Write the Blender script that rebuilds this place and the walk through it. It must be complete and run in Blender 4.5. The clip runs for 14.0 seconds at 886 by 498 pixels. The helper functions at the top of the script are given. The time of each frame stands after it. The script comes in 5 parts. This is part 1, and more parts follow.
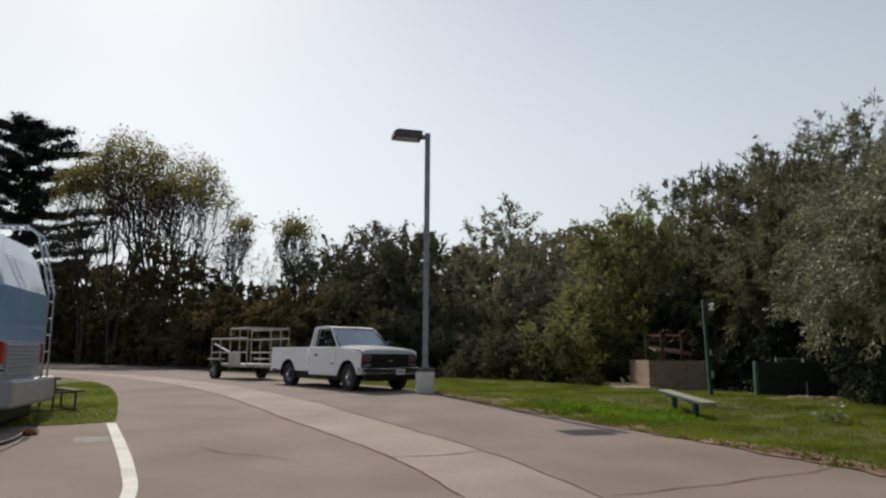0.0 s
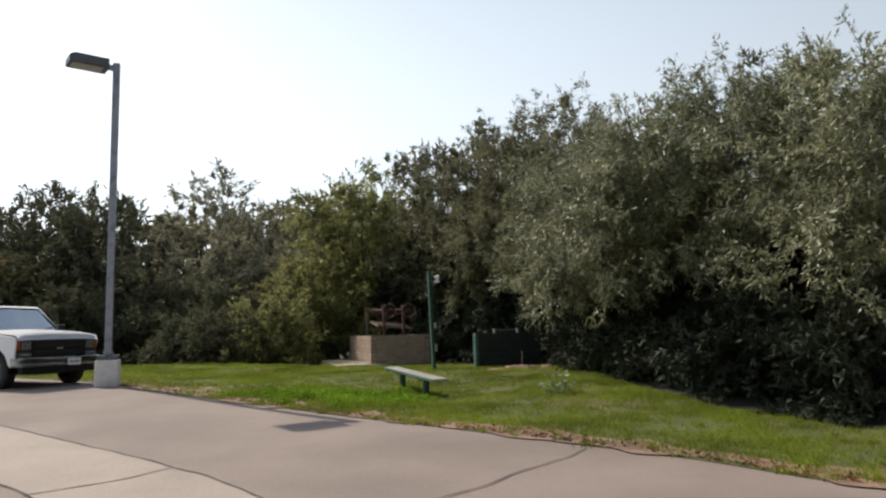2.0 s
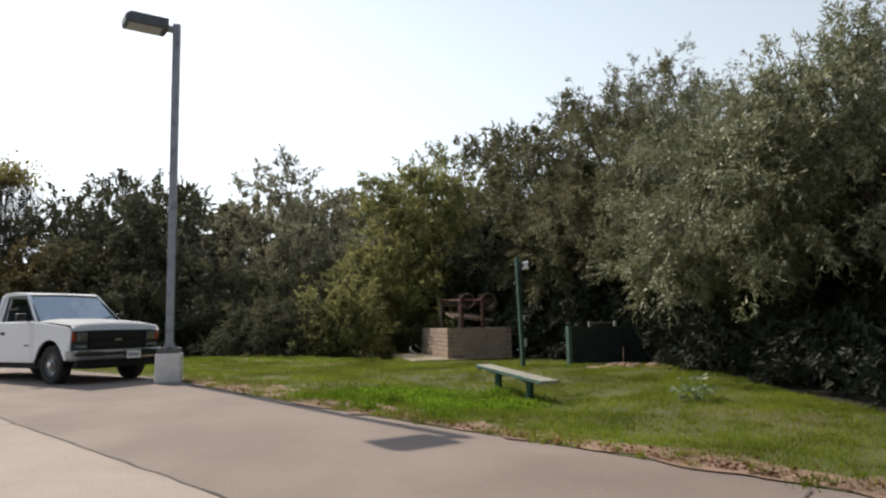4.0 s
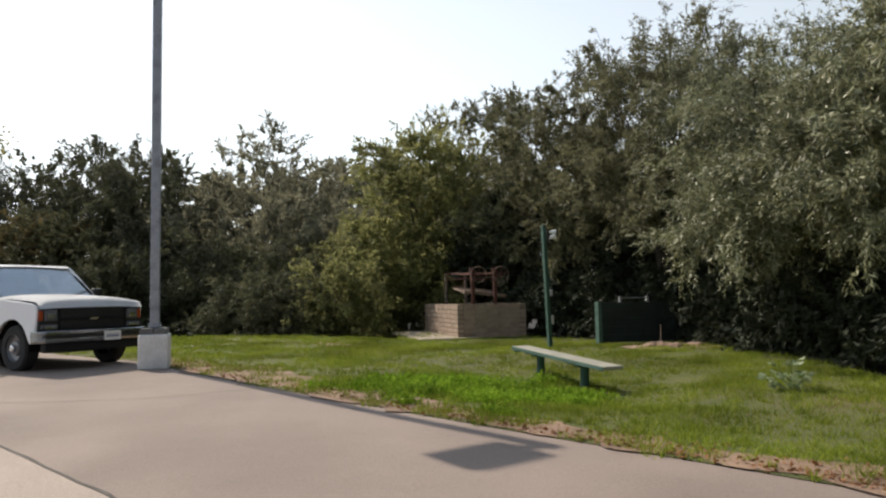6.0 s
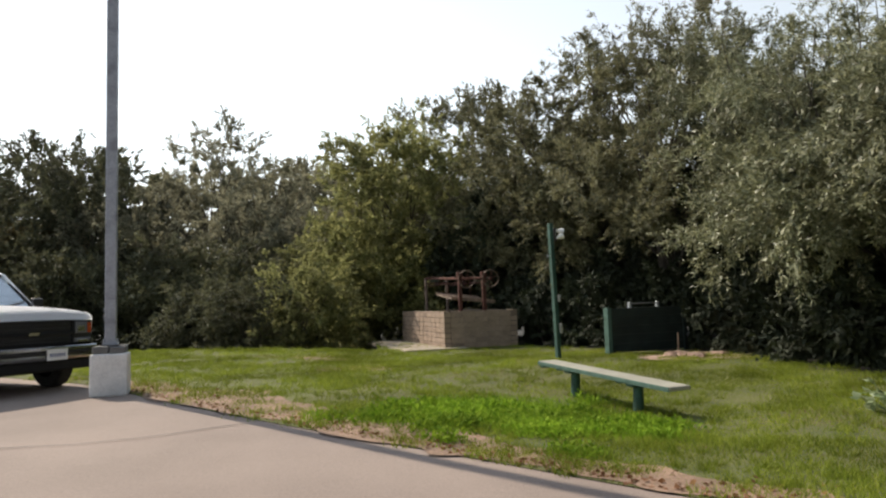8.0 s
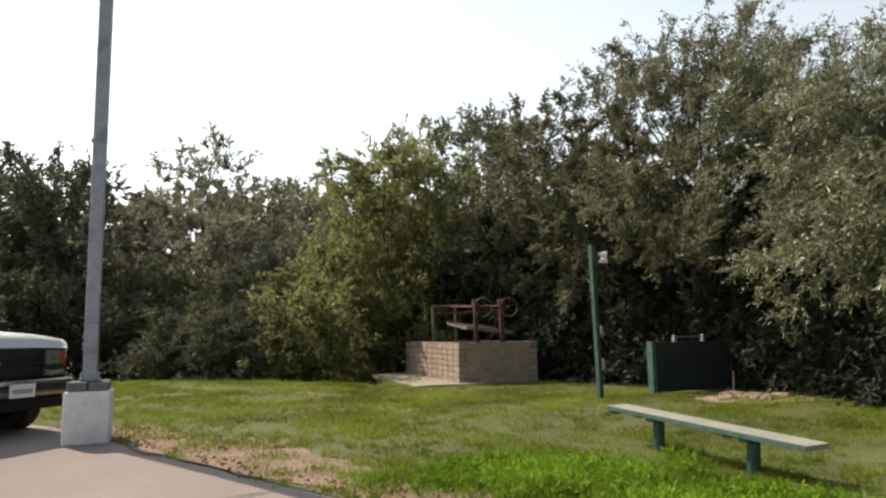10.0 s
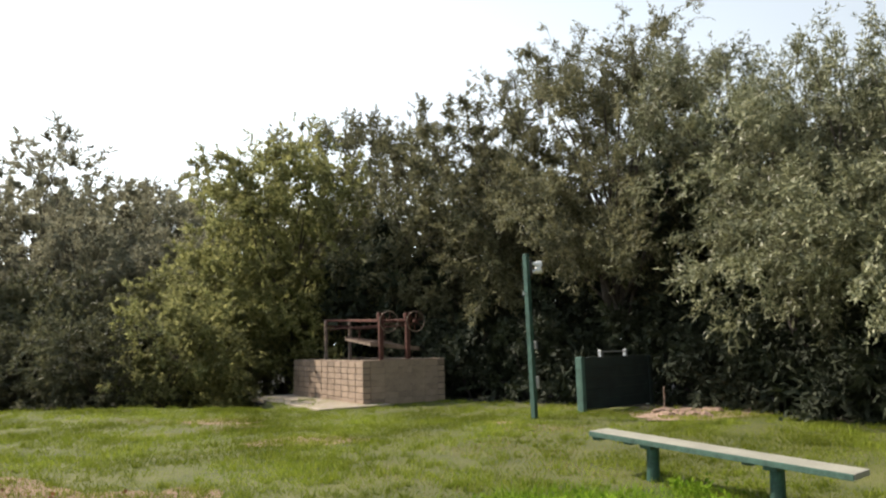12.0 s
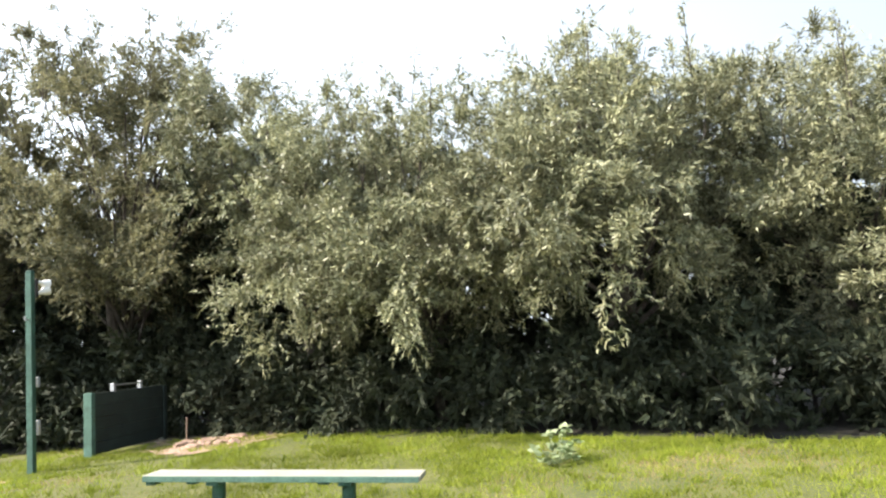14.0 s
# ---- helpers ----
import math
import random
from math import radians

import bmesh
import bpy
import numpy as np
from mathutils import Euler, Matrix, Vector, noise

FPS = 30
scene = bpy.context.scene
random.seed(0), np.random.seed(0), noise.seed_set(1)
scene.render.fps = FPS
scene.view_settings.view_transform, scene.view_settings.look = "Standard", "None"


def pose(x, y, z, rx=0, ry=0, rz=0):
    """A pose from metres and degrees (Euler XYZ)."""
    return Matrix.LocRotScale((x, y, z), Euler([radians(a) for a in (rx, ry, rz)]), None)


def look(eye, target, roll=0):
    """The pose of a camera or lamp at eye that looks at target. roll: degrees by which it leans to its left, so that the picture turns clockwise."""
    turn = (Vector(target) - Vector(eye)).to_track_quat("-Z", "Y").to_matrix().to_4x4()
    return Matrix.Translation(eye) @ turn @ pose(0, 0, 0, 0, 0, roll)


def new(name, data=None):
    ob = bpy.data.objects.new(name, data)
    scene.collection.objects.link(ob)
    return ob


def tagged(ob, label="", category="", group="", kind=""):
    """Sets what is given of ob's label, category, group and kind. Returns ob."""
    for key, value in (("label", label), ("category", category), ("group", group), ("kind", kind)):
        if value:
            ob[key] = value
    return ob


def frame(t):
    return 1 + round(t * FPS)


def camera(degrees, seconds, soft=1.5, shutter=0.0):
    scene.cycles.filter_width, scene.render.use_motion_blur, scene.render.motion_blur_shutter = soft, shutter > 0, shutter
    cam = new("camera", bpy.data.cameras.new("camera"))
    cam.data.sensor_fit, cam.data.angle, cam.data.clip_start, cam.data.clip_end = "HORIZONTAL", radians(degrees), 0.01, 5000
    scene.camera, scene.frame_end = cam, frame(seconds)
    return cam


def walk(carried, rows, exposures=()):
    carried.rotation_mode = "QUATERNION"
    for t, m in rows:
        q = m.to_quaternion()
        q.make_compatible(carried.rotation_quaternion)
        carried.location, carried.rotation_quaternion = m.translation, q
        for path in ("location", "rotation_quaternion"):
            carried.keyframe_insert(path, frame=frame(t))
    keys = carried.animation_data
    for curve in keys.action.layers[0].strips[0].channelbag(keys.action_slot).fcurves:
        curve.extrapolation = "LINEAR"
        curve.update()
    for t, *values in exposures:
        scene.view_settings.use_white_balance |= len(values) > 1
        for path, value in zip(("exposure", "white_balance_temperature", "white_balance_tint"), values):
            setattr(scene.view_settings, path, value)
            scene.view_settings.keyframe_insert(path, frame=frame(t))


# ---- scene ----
cam = camera(65.3, 14.0, soft=2.3)
PATH = [
    (0, (5.512, 0.952, 0.993), (4.915, 2.837, 1.297), 0.4),
    (0.5, (5.364, 1.5, 0.95), (5.258, 3.478, 1.227), -0.5),
    (1, (5.291, 2.04, 0.935), (5.359, 4.026, 1.157), -1.5),
    (1.5, (5.234, 2.568, 0.965), (5.396, 4.551, 1.171), -1.9),
    (2, (5.122, 3.055, 1.006), (5.322, 5.031, 1.238), -1.5),
    (2.5, (5.036, 3.609, 1.018), (5.157, 5.59, 1.263), -0.5),
    (5, (4.071, 6.128, 1.027), (4.084, 8.118, 1.224), -1.2),
    (5.5, (3.895, 6.62, 1.042), (3.896, 8.61, 1.241), -1.1),
    (6, (3.678, 7.032, 1.038), (3.768, 9.025, 1.181), -1.2),
    (6.5, (3.503, 7.484, 1.022), (3.62, 9.468, 1.244), -0.6),
    (7, (3.292, 7.972, 1.05), (3.473, 9.953, 1.257), -1.2),
    (7.5, (3.054, 8.37, 1.08), (3.272, 10.352, 1.226), -1.6),
    (10, (2.139, 10.53, 1.13), (2.43, 12.494, 1.368), -0.9),
    (10.5, (1.921, 10.896, 1.146), (2.324, 12.844, 1.353), -1.8),
    (11, (1.682, 11.365, 1.159), (1.959, 13.332, 1.39), -2.1),
    (11.5, (1.416, 11.731, 1.168), (1.742, 13.683, 1.451), -1.5),
    (12, (1.252, 12.104, 1.167), (1.946, 13.96, 1.441), -1.4),
    (12.5, (1.113, 12.458, 1.181), (2.108, 14.166, 1.481), -2.7),
    (13, (0.919, 12.675, 1.212), (2.214, 14.174, 1.49), -2.7),
    (13.5, (0.824, 12.877, 1.22), (2.36, 14.129, 1.489), -3.6),
    (14, (0.85, 13.091, 1.18), (2.61, 13.999, 1.457), -4.5),
]
EXPOSURE = [(0.0, -0.87, 6650, 10), (1.5, -0.33, 6550, 10), (2.7, -0.25, 6550, 10), (5.0, -0.23, 6620, 10), (7.5, 0.0, 6750, 10), (11.0, 0.2, 6800, 10), (12.5, 0.55, 6750, 10), (13.5, 1.12, 6600, 10), (14.0, 1.38, 6550, 10)]
walk(cam, [(t, look(eye, target, roll)) for t, eye, target, roll in PATH], EXPOSURE)

# ---- world, sun, exposure ----
SUN_WAY = Vector((-0.56, 0.60, 0.76)).normalized()
world = bpy.data.worlds.new("sky")
scene.world = world
world.use_nodes = True
wn = world.node_tree
sky = wn.nodes.new("ShaderNodeTexSky")
sky.sky_type = "NISHITA"
sky.sun_disc = False
sky.sun_elevation = math.asin(SUN_WAY.z)
sky.sun_rotation = math.atan2(SUN_WAY.x, SUN_WAY.y)
sky.air_density, sky.dust_density, sky.ozone_density = 1.0, 4.0, 1.0
# thin haze over the whole sky, denser towards the horizon
way = wn.nodes.new("ShaderNodeTexCoord")
split = wn.nodes.new("ShaderNodeSeparateXYZ")
wn.links.new(way.outputs["Generated"], split.inputs[0])
veil = wn.nodes.new("ShaderNodeValToRGB")
veil.color_ramp.interpolation = "EASE"
veil.color_ramp.elements[0].position, veil.color_ramp.elements[0].color = 0.05, (0.84, 0.93, 1.0, 1)
veil.color_ramp.elements[1].position, veil.color_ramp.elements[1].color = 0.9, (0.2, 0.27, 0.38, 1)
wn.links.new(split.outputs[2], veil.inputs[0])
haze = wn.nodes.new("ShaderNodeMix")
haze.data_type, haze.blend_type = "RGBA", "ADD"
haze.inputs[0].default_value = 1.0
dense = wn.nodes.new("ShaderNodeVectorMath")
dense.operation = "SCALE"
# haze scatters forward: brighter on the sun's side
toward = wn.nodes.new("ShaderNodeVectorMath")
toward.operation = "DOT_PRODUCT"
toward.inputs[1].default_value = SUN_WAY
wn.links.new(way.outputs["Generated"], toward.inputs[0])
near_sun = wn.nodes.new("ShaderNodeMapRange")
near_sun.inputs["From Min"].default_value = -1.0
wn.links.new(toward.outputs["Value"], near_sun.inputs["Value"])
peak = wn.nodes.new("ShaderNodeMath")
peak.operation = "POWER"
peak.inputs[1].default_value = 1.6
wn.links.new(near_sun.outputs[0], peak.inputs[0])
lobe = wn.nodes.new("ShaderNodeMath")
lobe.operation = "MULTIPLY_ADD"
lobe.inputs[1].default_value, lobe.inputs[2].default_value = 13.6, 1.3
wn.links.new(peak.outputs[0], lobe.inputs[0])
wn.links.new(lobe.outputs[0], dense.inputs[3])
wn.links.new(veil.outputs[0], dense.inputs[0])
thin = wn.nodes.new("ShaderNodeVectorMath")
thin.operation = "SCALE"
thin.inputs[3].default_value = 0.22
wn.links.new(sky.outputs["Color"], thin.inputs[0])
wn.links.new(thin.outputs[0], haze.inputs[6])
wn.links.new(dense.outputs[0], haze.inputs[7])
wn.links.new(haze.outputs[2], wn.nodes["Background"].inputs["Color"])
wn.nodes["Background"].inputs["Strength"].default_value = 0.12
sun = new("sun", bpy.data.lights.new("sun", "SUN"))
sun.data.energy, sun.data.angle, sun.data.color = 5.0, radians(0.55), (1.0, 0.91, 0.79)
sun.matrix_world = look(SUN_WAY * 60, (0, 0, 0))


# ---- materials ----
def material(name, color, rough=0.6, metal=0.0, vary=0.15, scale=6.0, bump=0.0, fine=60.0, dark=None, stain=0.0, coat=0.0, trans=0.0, each=False):
    """A surface with a coarse and a fine variation of its colour, stains of their own shape, and fine relief."""
    m = bpy.data.materials.new(name)
    m.use_nodes = True
    n, l = m.node_tree.nodes, m.node_tree.links
    b = n["Principled BSDF"]
    co = n.new("ShaderNodeTexCoord")
    big, small = n.new("ShaderNodeTexNoise"), n.new("ShaderNodeTexNoise")
    big.inputs["Scale"].default_value, small.inputs["Scale"].default_value = scale, fine
    big.inputs["Detail"].default_value, small.inputs["Detail"].default_value = 5, 3
    place = co.outputs["Object"]
    if each:
        info, shift = n.new("ShaderNodeObjectInfo"), n.new("ShaderNodeVectorMath")
        shift.operation = "MULTIPLY_ADD"
        shift.inputs[1].default_value = (37, 53, 71)
        l.new(info.outputs["Random"], shift.inputs[0])
        l.new(place, shift.inputs[2])
        place = shift.outputs[0]
    for x in (big, small):
        l.new(place, x.inputs["Vector"])
    add = n.new("ShaderNodeMath")
    add.operation = "ADD"
    l.new(big.outputs["Fac"], add.inputs[0])
    l.new(small.outputs["Fac"], add.inputs[1])
    r = n.new("ShaderNodeMapRange")
    r.inputs["From Min"].default_value, r.inputs["From Max"].default_value = 0.7, 1.3
    l.new(add.outputs[0], r.inputs["Value"])
    mix = n.new("ShaderNodeMix")
    mix.data_type = "RGBA"
    c = Vector(color)
    lo = Vector(dark) if dark else c * (1 - vary * 1.6)
    hi = c * (1 + vary)
    mix.inputs[6].default_value = (*lo, 1)
    mix.inputs[7].default_value = (*[min(1, v) for v in hi], 1)
    l.new(r.outputs[0], mix.inputs[0])
    out = mix.outputs[2]
    if stain:
        st = n.new("ShaderNodeTexNoise")
        st.inputs["Scale"].default_value, st.inputs["Detail"].default_value = scale * 0.35, 8
        l.new(place, st.inputs["Vector"])
        sr = n.new("ShaderNodeMapRange")
        sr.inputs["From Min"].default_value, sr.inputs["From Max"].default_value = 0.52, 0.68
        sr.inputs["To Max"].default_value = stain
        l.new(st.outputs["Fac"], sr.inputs["Value"])
        m2 = n.new("ShaderNodeMix")
        m2.data_type = "RGBA"
        m2.inputs[7].default_value = (*(c * 0.35), 1)
        l.new(sr.outputs[0], m2.inputs[0])
        l.new(out, m2.inputs[6])
        out = m2.outputs[2]
    l.new(out, b.inputs["Base Color"])
    b.inputs["Roughness"].default_value, b.inputs["Metallic"].default_value = rough, metal
    b.inputs["Coat Weight"].default_value = coat
    b.inputs["Transmission Weight"].default_value = trans
    if bump:
        bp = n.new("ShaderNodeBump")
        bp.inputs["Strength"].default_value, bp.inputs["Distance"].default_value = bump, 0.01
        l.new(small.outputs["Fac"], bp.inputs["Height"])
        l.new(bp.outputs["Normal"], b.inputs["Normal"])
    return m


def leaf_material(name, dark, light, under=0.25, rough=0.5, gloss=0.5):
    """Leaves: each one its own tint, part of the light passing through."""
    m = bpy.data.materials.new(name)
    m.use_nodes = True
    n, l = m.node_tree.nodes, m.node_tree.links
    b = n["Principled BSDF"]
    g = n.new("ShaderNodeNewGeometry")
    ramp = n.new("ShaderNodeValToRGB")
    ramp.color_ramp.elements[0].color, ramp.color_ramp.elements[1].color = (*dark, 1), (*light, 1)
    l.new(g.outputs["Random Per Island"], ramp.inputs["Fac"])
    # broad value swings put lit and dark masses into the leaf colour
    big = n.new("ShaderNodeTexNoise")
    big.inputs["Scale"].default_value = 0.6
    co = n.new("ShaderNodeTexCoord")
    l.new(co.outputs["Object"], big.inputs["Vector"])
    hue = n.new("ShaderNodeHueSaturation")
    mr = n.new("ShaderNodeMapRange")
    mr.inputs["From Min"].default_value, mr.inputs["From Max"].default_value = 0.3, 0.7
    mr.inputs["To Min"].default_value, mr.inputs["To Max"].default_value = 0.6, 1.45
    l.new(big.outputs["Fac"], mr.inputs["Value"])
    l.new(mr.outputs[0], hue.inputs["Value"])
    l.new(ramp.outputs["Color"], hue.inputs["Color"])
    l.new(hue.outputs["Color"], b.inputs["Base Color"])
    b.inputs["Roughness"].default_value = rough
    b.inputs["Specular IOR Level"].default_value = gloss
    t = n.new("ShaderNodeBsdfTranslucent")
    l.new(hue.outputs["Color"], t.inputs["Color"])
    mix = n.new("ShaderNodeMixShader")
    mix.inputs[0].default_value = under
    l.new(b.outputs[0], mix.inputs[1])
    l.new(t.outputs[0], mix.inputs[2])
    l.new(mix.outputs[0], n["Material Output"].inputs["Surface"])
    return m


def glass_material(name, tint):
    """A thin pane: tinted and clear, with a gloss that grows towards grazing."""
    m = bpy.data.materials.new(name)
    m.use_nodes = True
    n, l = m.node_tree.nodes, m.node_tree.links
    clear, gloss, mix, fr = n.new("ShaderNodeBsdfTransparent"), n.new("ShaderNodeBsdfGlossy"), n.new("ShaderNodeMixShader"), n.new("ShaderNodeFresnel")
    clear.inputs["Color"].default_value = (*tint, 1)
    gloss.inputs["Roughness"].default_value = 0.03
    fr.inputs["IOR"].default_value = 1.5
    l.new(fr.outputs[0], mix.inputs[0])
    l.new(clear.outputs[0], mix.inputs[1])
    l.new(gloss.outputs[0], mix.inputs[2])
    l.new(mix.outputs[0], n["Material Output"].inputs["Surface"])
    return m


ASPHALT = material("weathered_asphalt", (0.285, 0.222, 0.186), 0.9, vary=0.17, scale=0.6, bump=0.5, fine=70, stain=0.26)
GUTTER = material("pale_concrete", (0.385, 0.31, 0.258), 0.85, vary=0.16, scale=0.8, bump=0.35, fine=60, stain=0.3)
CRACK = material("tar_crack", (0.10, 0.088, 0.078), 0.9, vary=0.3, scale=4)
SOIL = material("lawn_soil", (0.12, 0.118, 0.038), 0.95, dark=(0.06, 0.075, 0.02), vary=0.25, scale=1.1, bump=0.6, fine=25)
DIRT = material("dry_dirt", (0.285, 0.185, 0.125), 0.95, vary=0.3, scale=2.5, bump=0.7, fine=35)
SAND = material("pale_sand", (0.36, 0.245, 0.185), 0.95, vary=0.25, scale=3, bump=0.6, fine=30)
# litter tone lowered to near-black, the trees' shade painted in
WOODS_FLOOR = material("shade_dark_litter", (0.022, 0.018, 0.012), 0.95, vary=0.4, scale=1.0, bump=0.7, fine=20)
WHITE_LINE = material("white_road_paint", (0.78, 0.76, 0.72), 0.75, vary=0.1, scale=5, stain=0.25)
STEEL_POLE = material("grey_painted_steel", (0.36, 0.375, 0.42), 0.5, 0.25, vary=0.12, scale=10, fine=40, stain=0.6)
LAMP_HEAD = material("dark_grey_metal", (0.15, 0.155, 0.165), 0.5, 0.3, vary=0.12, scale=5)
LENS = material("milky_lens", (0.55, 0.56, 0.55), 0.25, vary=0.06, scale=5)
WHITE_CONCRETE = material("whitewashed_concrete", (0.80, 0.78, 0.76), 0.85, vary=0.1, scale=4, bump=0.4, fine=45, stain=0.4)
GREY_CONCRETE = material("grey_concrete", (0.17, 0.165, 0.16), 0.9, vary=0.2, scale=6, bump=0.5, fine=50, stain=0.4)
BLOCK = material("tan_concrete_block", (0.37, 0.275, 0.205), 0.92, vary=0.22, scale=3, bump=0.8, fine=55, stain=0.5, each=True)
MORTAR = material("mortar", (0.13, 0.1, 0.078), 0.95, vary=0.2, scale=6, bump=0.5)
SLAB = material("slab_concrete", (0.37, 0.31, 0.24), 0.9, vary=0.15, scale=2, bump=0.4, stain=0.2)
RUST = material("rusty_iron", (0.125, 0.05, 0.038), 0.8, 0.35, vary=0.4, scale=8, bump=0.5, fine=70)
RUST_PALE = material("worn_grill_iron", (0.26, 0.19, 0.15), 0.7, 0.3, vary=0.35, scale=8, bump=0.4, fine=70)
GREEN_PAINT = material("green_painted_wood", (0.03, 0.088, 0.066), 0.65, vary=0.3, scale=6, bump=0.4, fine=50, stain=0.3)
# faded paint of the bench edge; also paints sunlit faces of post and backstop
GREEN_PALE = material("faded_sunlit_green_paint", (0.075, 0.15, 0.118), 0.7, vary=0.25, scale=7, bump=0.4, fine=50, stain=0.25)
# green darkened for surfaces that stand in shade
GREEN_DARK = material("shade_dark_green_paint", (0.021, 0.033, 0.028), 0.85, vary=0.3, scale=3, bump=0.5, fine=40)
BENCH_TOP = material("weathered_pale_green_plank", (0.35, 0.335, 0.27), 0.85, vary=0.15, scale=3, bump=0.5, fine=50, stain=0.25)
WHITE_PAINT = material("white_car_paint", (0.87, 0.87, 0.88), 0.75, vary=0.02, scale=2)
WELL = material("near_black", (0.006, 0.006, 0.006), 0.85, vary=0.2, scale=8)
BLACK_PLASTIC = material("black_plastic", (0.016, 0.016, 0.018), 0.5, vary=0.2, scale=8)
RUBBER = material("tyre_rubber", (0.022, 0.022, 0.022), 0.85, vary=0.2, scale=10, bump=0.3)
CHROME = material("dull_chrome", (0.62, 0.63, 0.65), 0.22, 1.0, vary=0.06, scale=4)
RIM = material("grey_steel_rim", (0.2, 0.2, 0.205), 0.45, 0.6, vary=0.15, scale=10)
AMBER = material("amber_lens", (0.38, 0.07, 0.02), 0.2, vary=0.05, scale=5)
RED_LENS = material("red_lens", (0.45, 0.02, 0.015), 0.2, vary=0.05, scale=5)
HEADLIGHT = material("headlight_lens", (0.2, 0.2, 0.21), 0.15, 0.4, vary=0.1, scale=20)
PLATE = material("plate_white", (0.72, 0.72, 0.70), 0.5, vary=0.04, scale=8)
PLATE_INK = material("plate_blue", (0.05, 0.07, 0.2), 0.5)
GOLD = material("gold_badge", (0.4, 0.36, 0.24), 0.35, 0.7)
SEAT = material("dark_upholstery", (0.03, 0.03, 0.034), 0.85, vary=0.2, scale=6)
CABLE = material("grey_cable", (0.05, 0.05, 0.055), 0.7)
RAG = material("rust_red_cloth", (0.28, 0.08, 0.05), 0.9, vary=0.3, scale=8, bump=0.5)
CAR_GLASS = glass_material("car_glass", (0.50, 0.66, 0.68))
ALU = material("dull_aluminium", (0.46, 0.47, 0.49), 0.42, 0.6, vary=0.1, scale=3, stain=0.15)
BLUE = material("blue_vehicle_paint", (0.25, 0.43, 0.66), 0.35, vary=0.12, scale=1.2, coat=0.5)
PALE_BLUE = material("pale_blue_vehicle_paint", (0.55, 0.66, 0.78), 0.35, vary=0.1, scale=1.5, coat=0.5)
TABLE_WOOD = material("dark_plank", (0.05, 0.042, 0.036), 0.8, vary=0.3, scale=6, bump=0.4)
TRAILER_WHITE = material("dusty_white_steel", (0.45, 0.41, 0.39), 0.6, vary=0.15, scale=4, stain=0.3)
BARK = material("grey_bark", (0.075, 0.062, 0.052), 0.95, vary=0.35, scale=5, bump=0.8, fine=30)
BARK_DARK = material("dark_bark", (0.045, 0.036, 0.03), 0.95, vary=0.35, scale=5, bump=0.8, fine=30)
WILLOW = leaf_material("willow_leaf", (0.06, 0.072, 0.032), (0.38, 0.38, 0.225), 0.22, 0.45, 0.45)
OLIVE = leaf_material("olive_leaf", (0.07, 0.072, 0.038), (0.255, 0.246, 0.138), 0.42, 0.6, 0.35)
# darker grey-green, with the shade beneath the far trees in its colour
MID_LEAF = leaf_material("shade_toned_leaf", (0.075, 0.08, 0.042), (0.17, 0.168, 0.088), 0.35, 0.7)
OAK_LEAF = leaf_material("dark_oak_leaf", (0.06, 0.066, 0.036), (0.15, 0.152, 0.085), 0.35, 0.7)
# leaf colour paled and greyed to carry the haze of distance
FAR_LEAF = leaf_material("haze_paled_leaf", (0.17, 0.165, 0.11), (0.39, 0.375, 0.26), 0.5, 0.8, 0.3)
BRUSH = leaf_material("brown_green_brush", (0.085, 0.075, 0.036), (0.19, 0.15, 0.068), 0.4, 0.8, 0.2)
BRIGHT = leaf_material("bright_leaf", (0.125, 0.14, 0.052), (0.4, 0.39, 0.165), 0.6, 0.65, 0.3)
# near-black leaves: the shade under and behind the willows, put into colour
SHADE_LEAF = leaf_material("shade_black_leaf", (0.020, 0.030, 0.014), (0.05, 0.06, 0.028), 0.2, 0.75)
NEEDLE = leaf_material("conifer_needle", (0.010, 0.018, 0.012), (0.025, 0.038, 0.022), 0.08, 0.6)
BUDS = leaf_material("yellow_green_buds", (0.2, 0.18, 0.06), (0.34, 0.3, 0.1), 0.6, 0.7)
BLADE = leaf_material("grass_blade", (0.12, 0.175, 0.018), (0.31, 0.345, 0.052), 0.38, 0.85, 0.12)
BLADE_RICH = leaf_material("lush_grass_blade", (0.115, 0.22, 0.014), (0.275, 0.39, 0.04), 0.4, 0.85, 0.12)
BLADE_DRY = leaf_material("dry_grass_blade", (0.24, 0.17, 0.085), (0.40, 0.30, 0.15), 0.25, 0.9, 0.12)
SILVER = leaf_material("silver_green_leaf", (0.24, 0.32, 0.15), (0.48, 0.54, 0.34), 0.35, 0.6)
DEAD_LEAF = leaf_material("dead_leaf", (0.16, 0.07, 0.03), (0.30, 0.14, 0.06), 0.2, 0.8)


# ---- mesh helpers ----
def part(name, bm, mat, parent=None, label="", smooth=False):
    """One mesh object out of a bmesh, under its thing."""
    me = bpy.data.meshes.new(name)
    bmesh.ops.recalc_face_normals(bm, faces=bm.faces)
    bm.to_mesh(me)
    bm.free()
    me.materials.append(mat)
    if smooth:
        for p in me.polygons:
            p.use_smooth = True
    ob = new(name, me)
    ob.parent = parent
    if label:
        tagged(ob, label)
    return ob


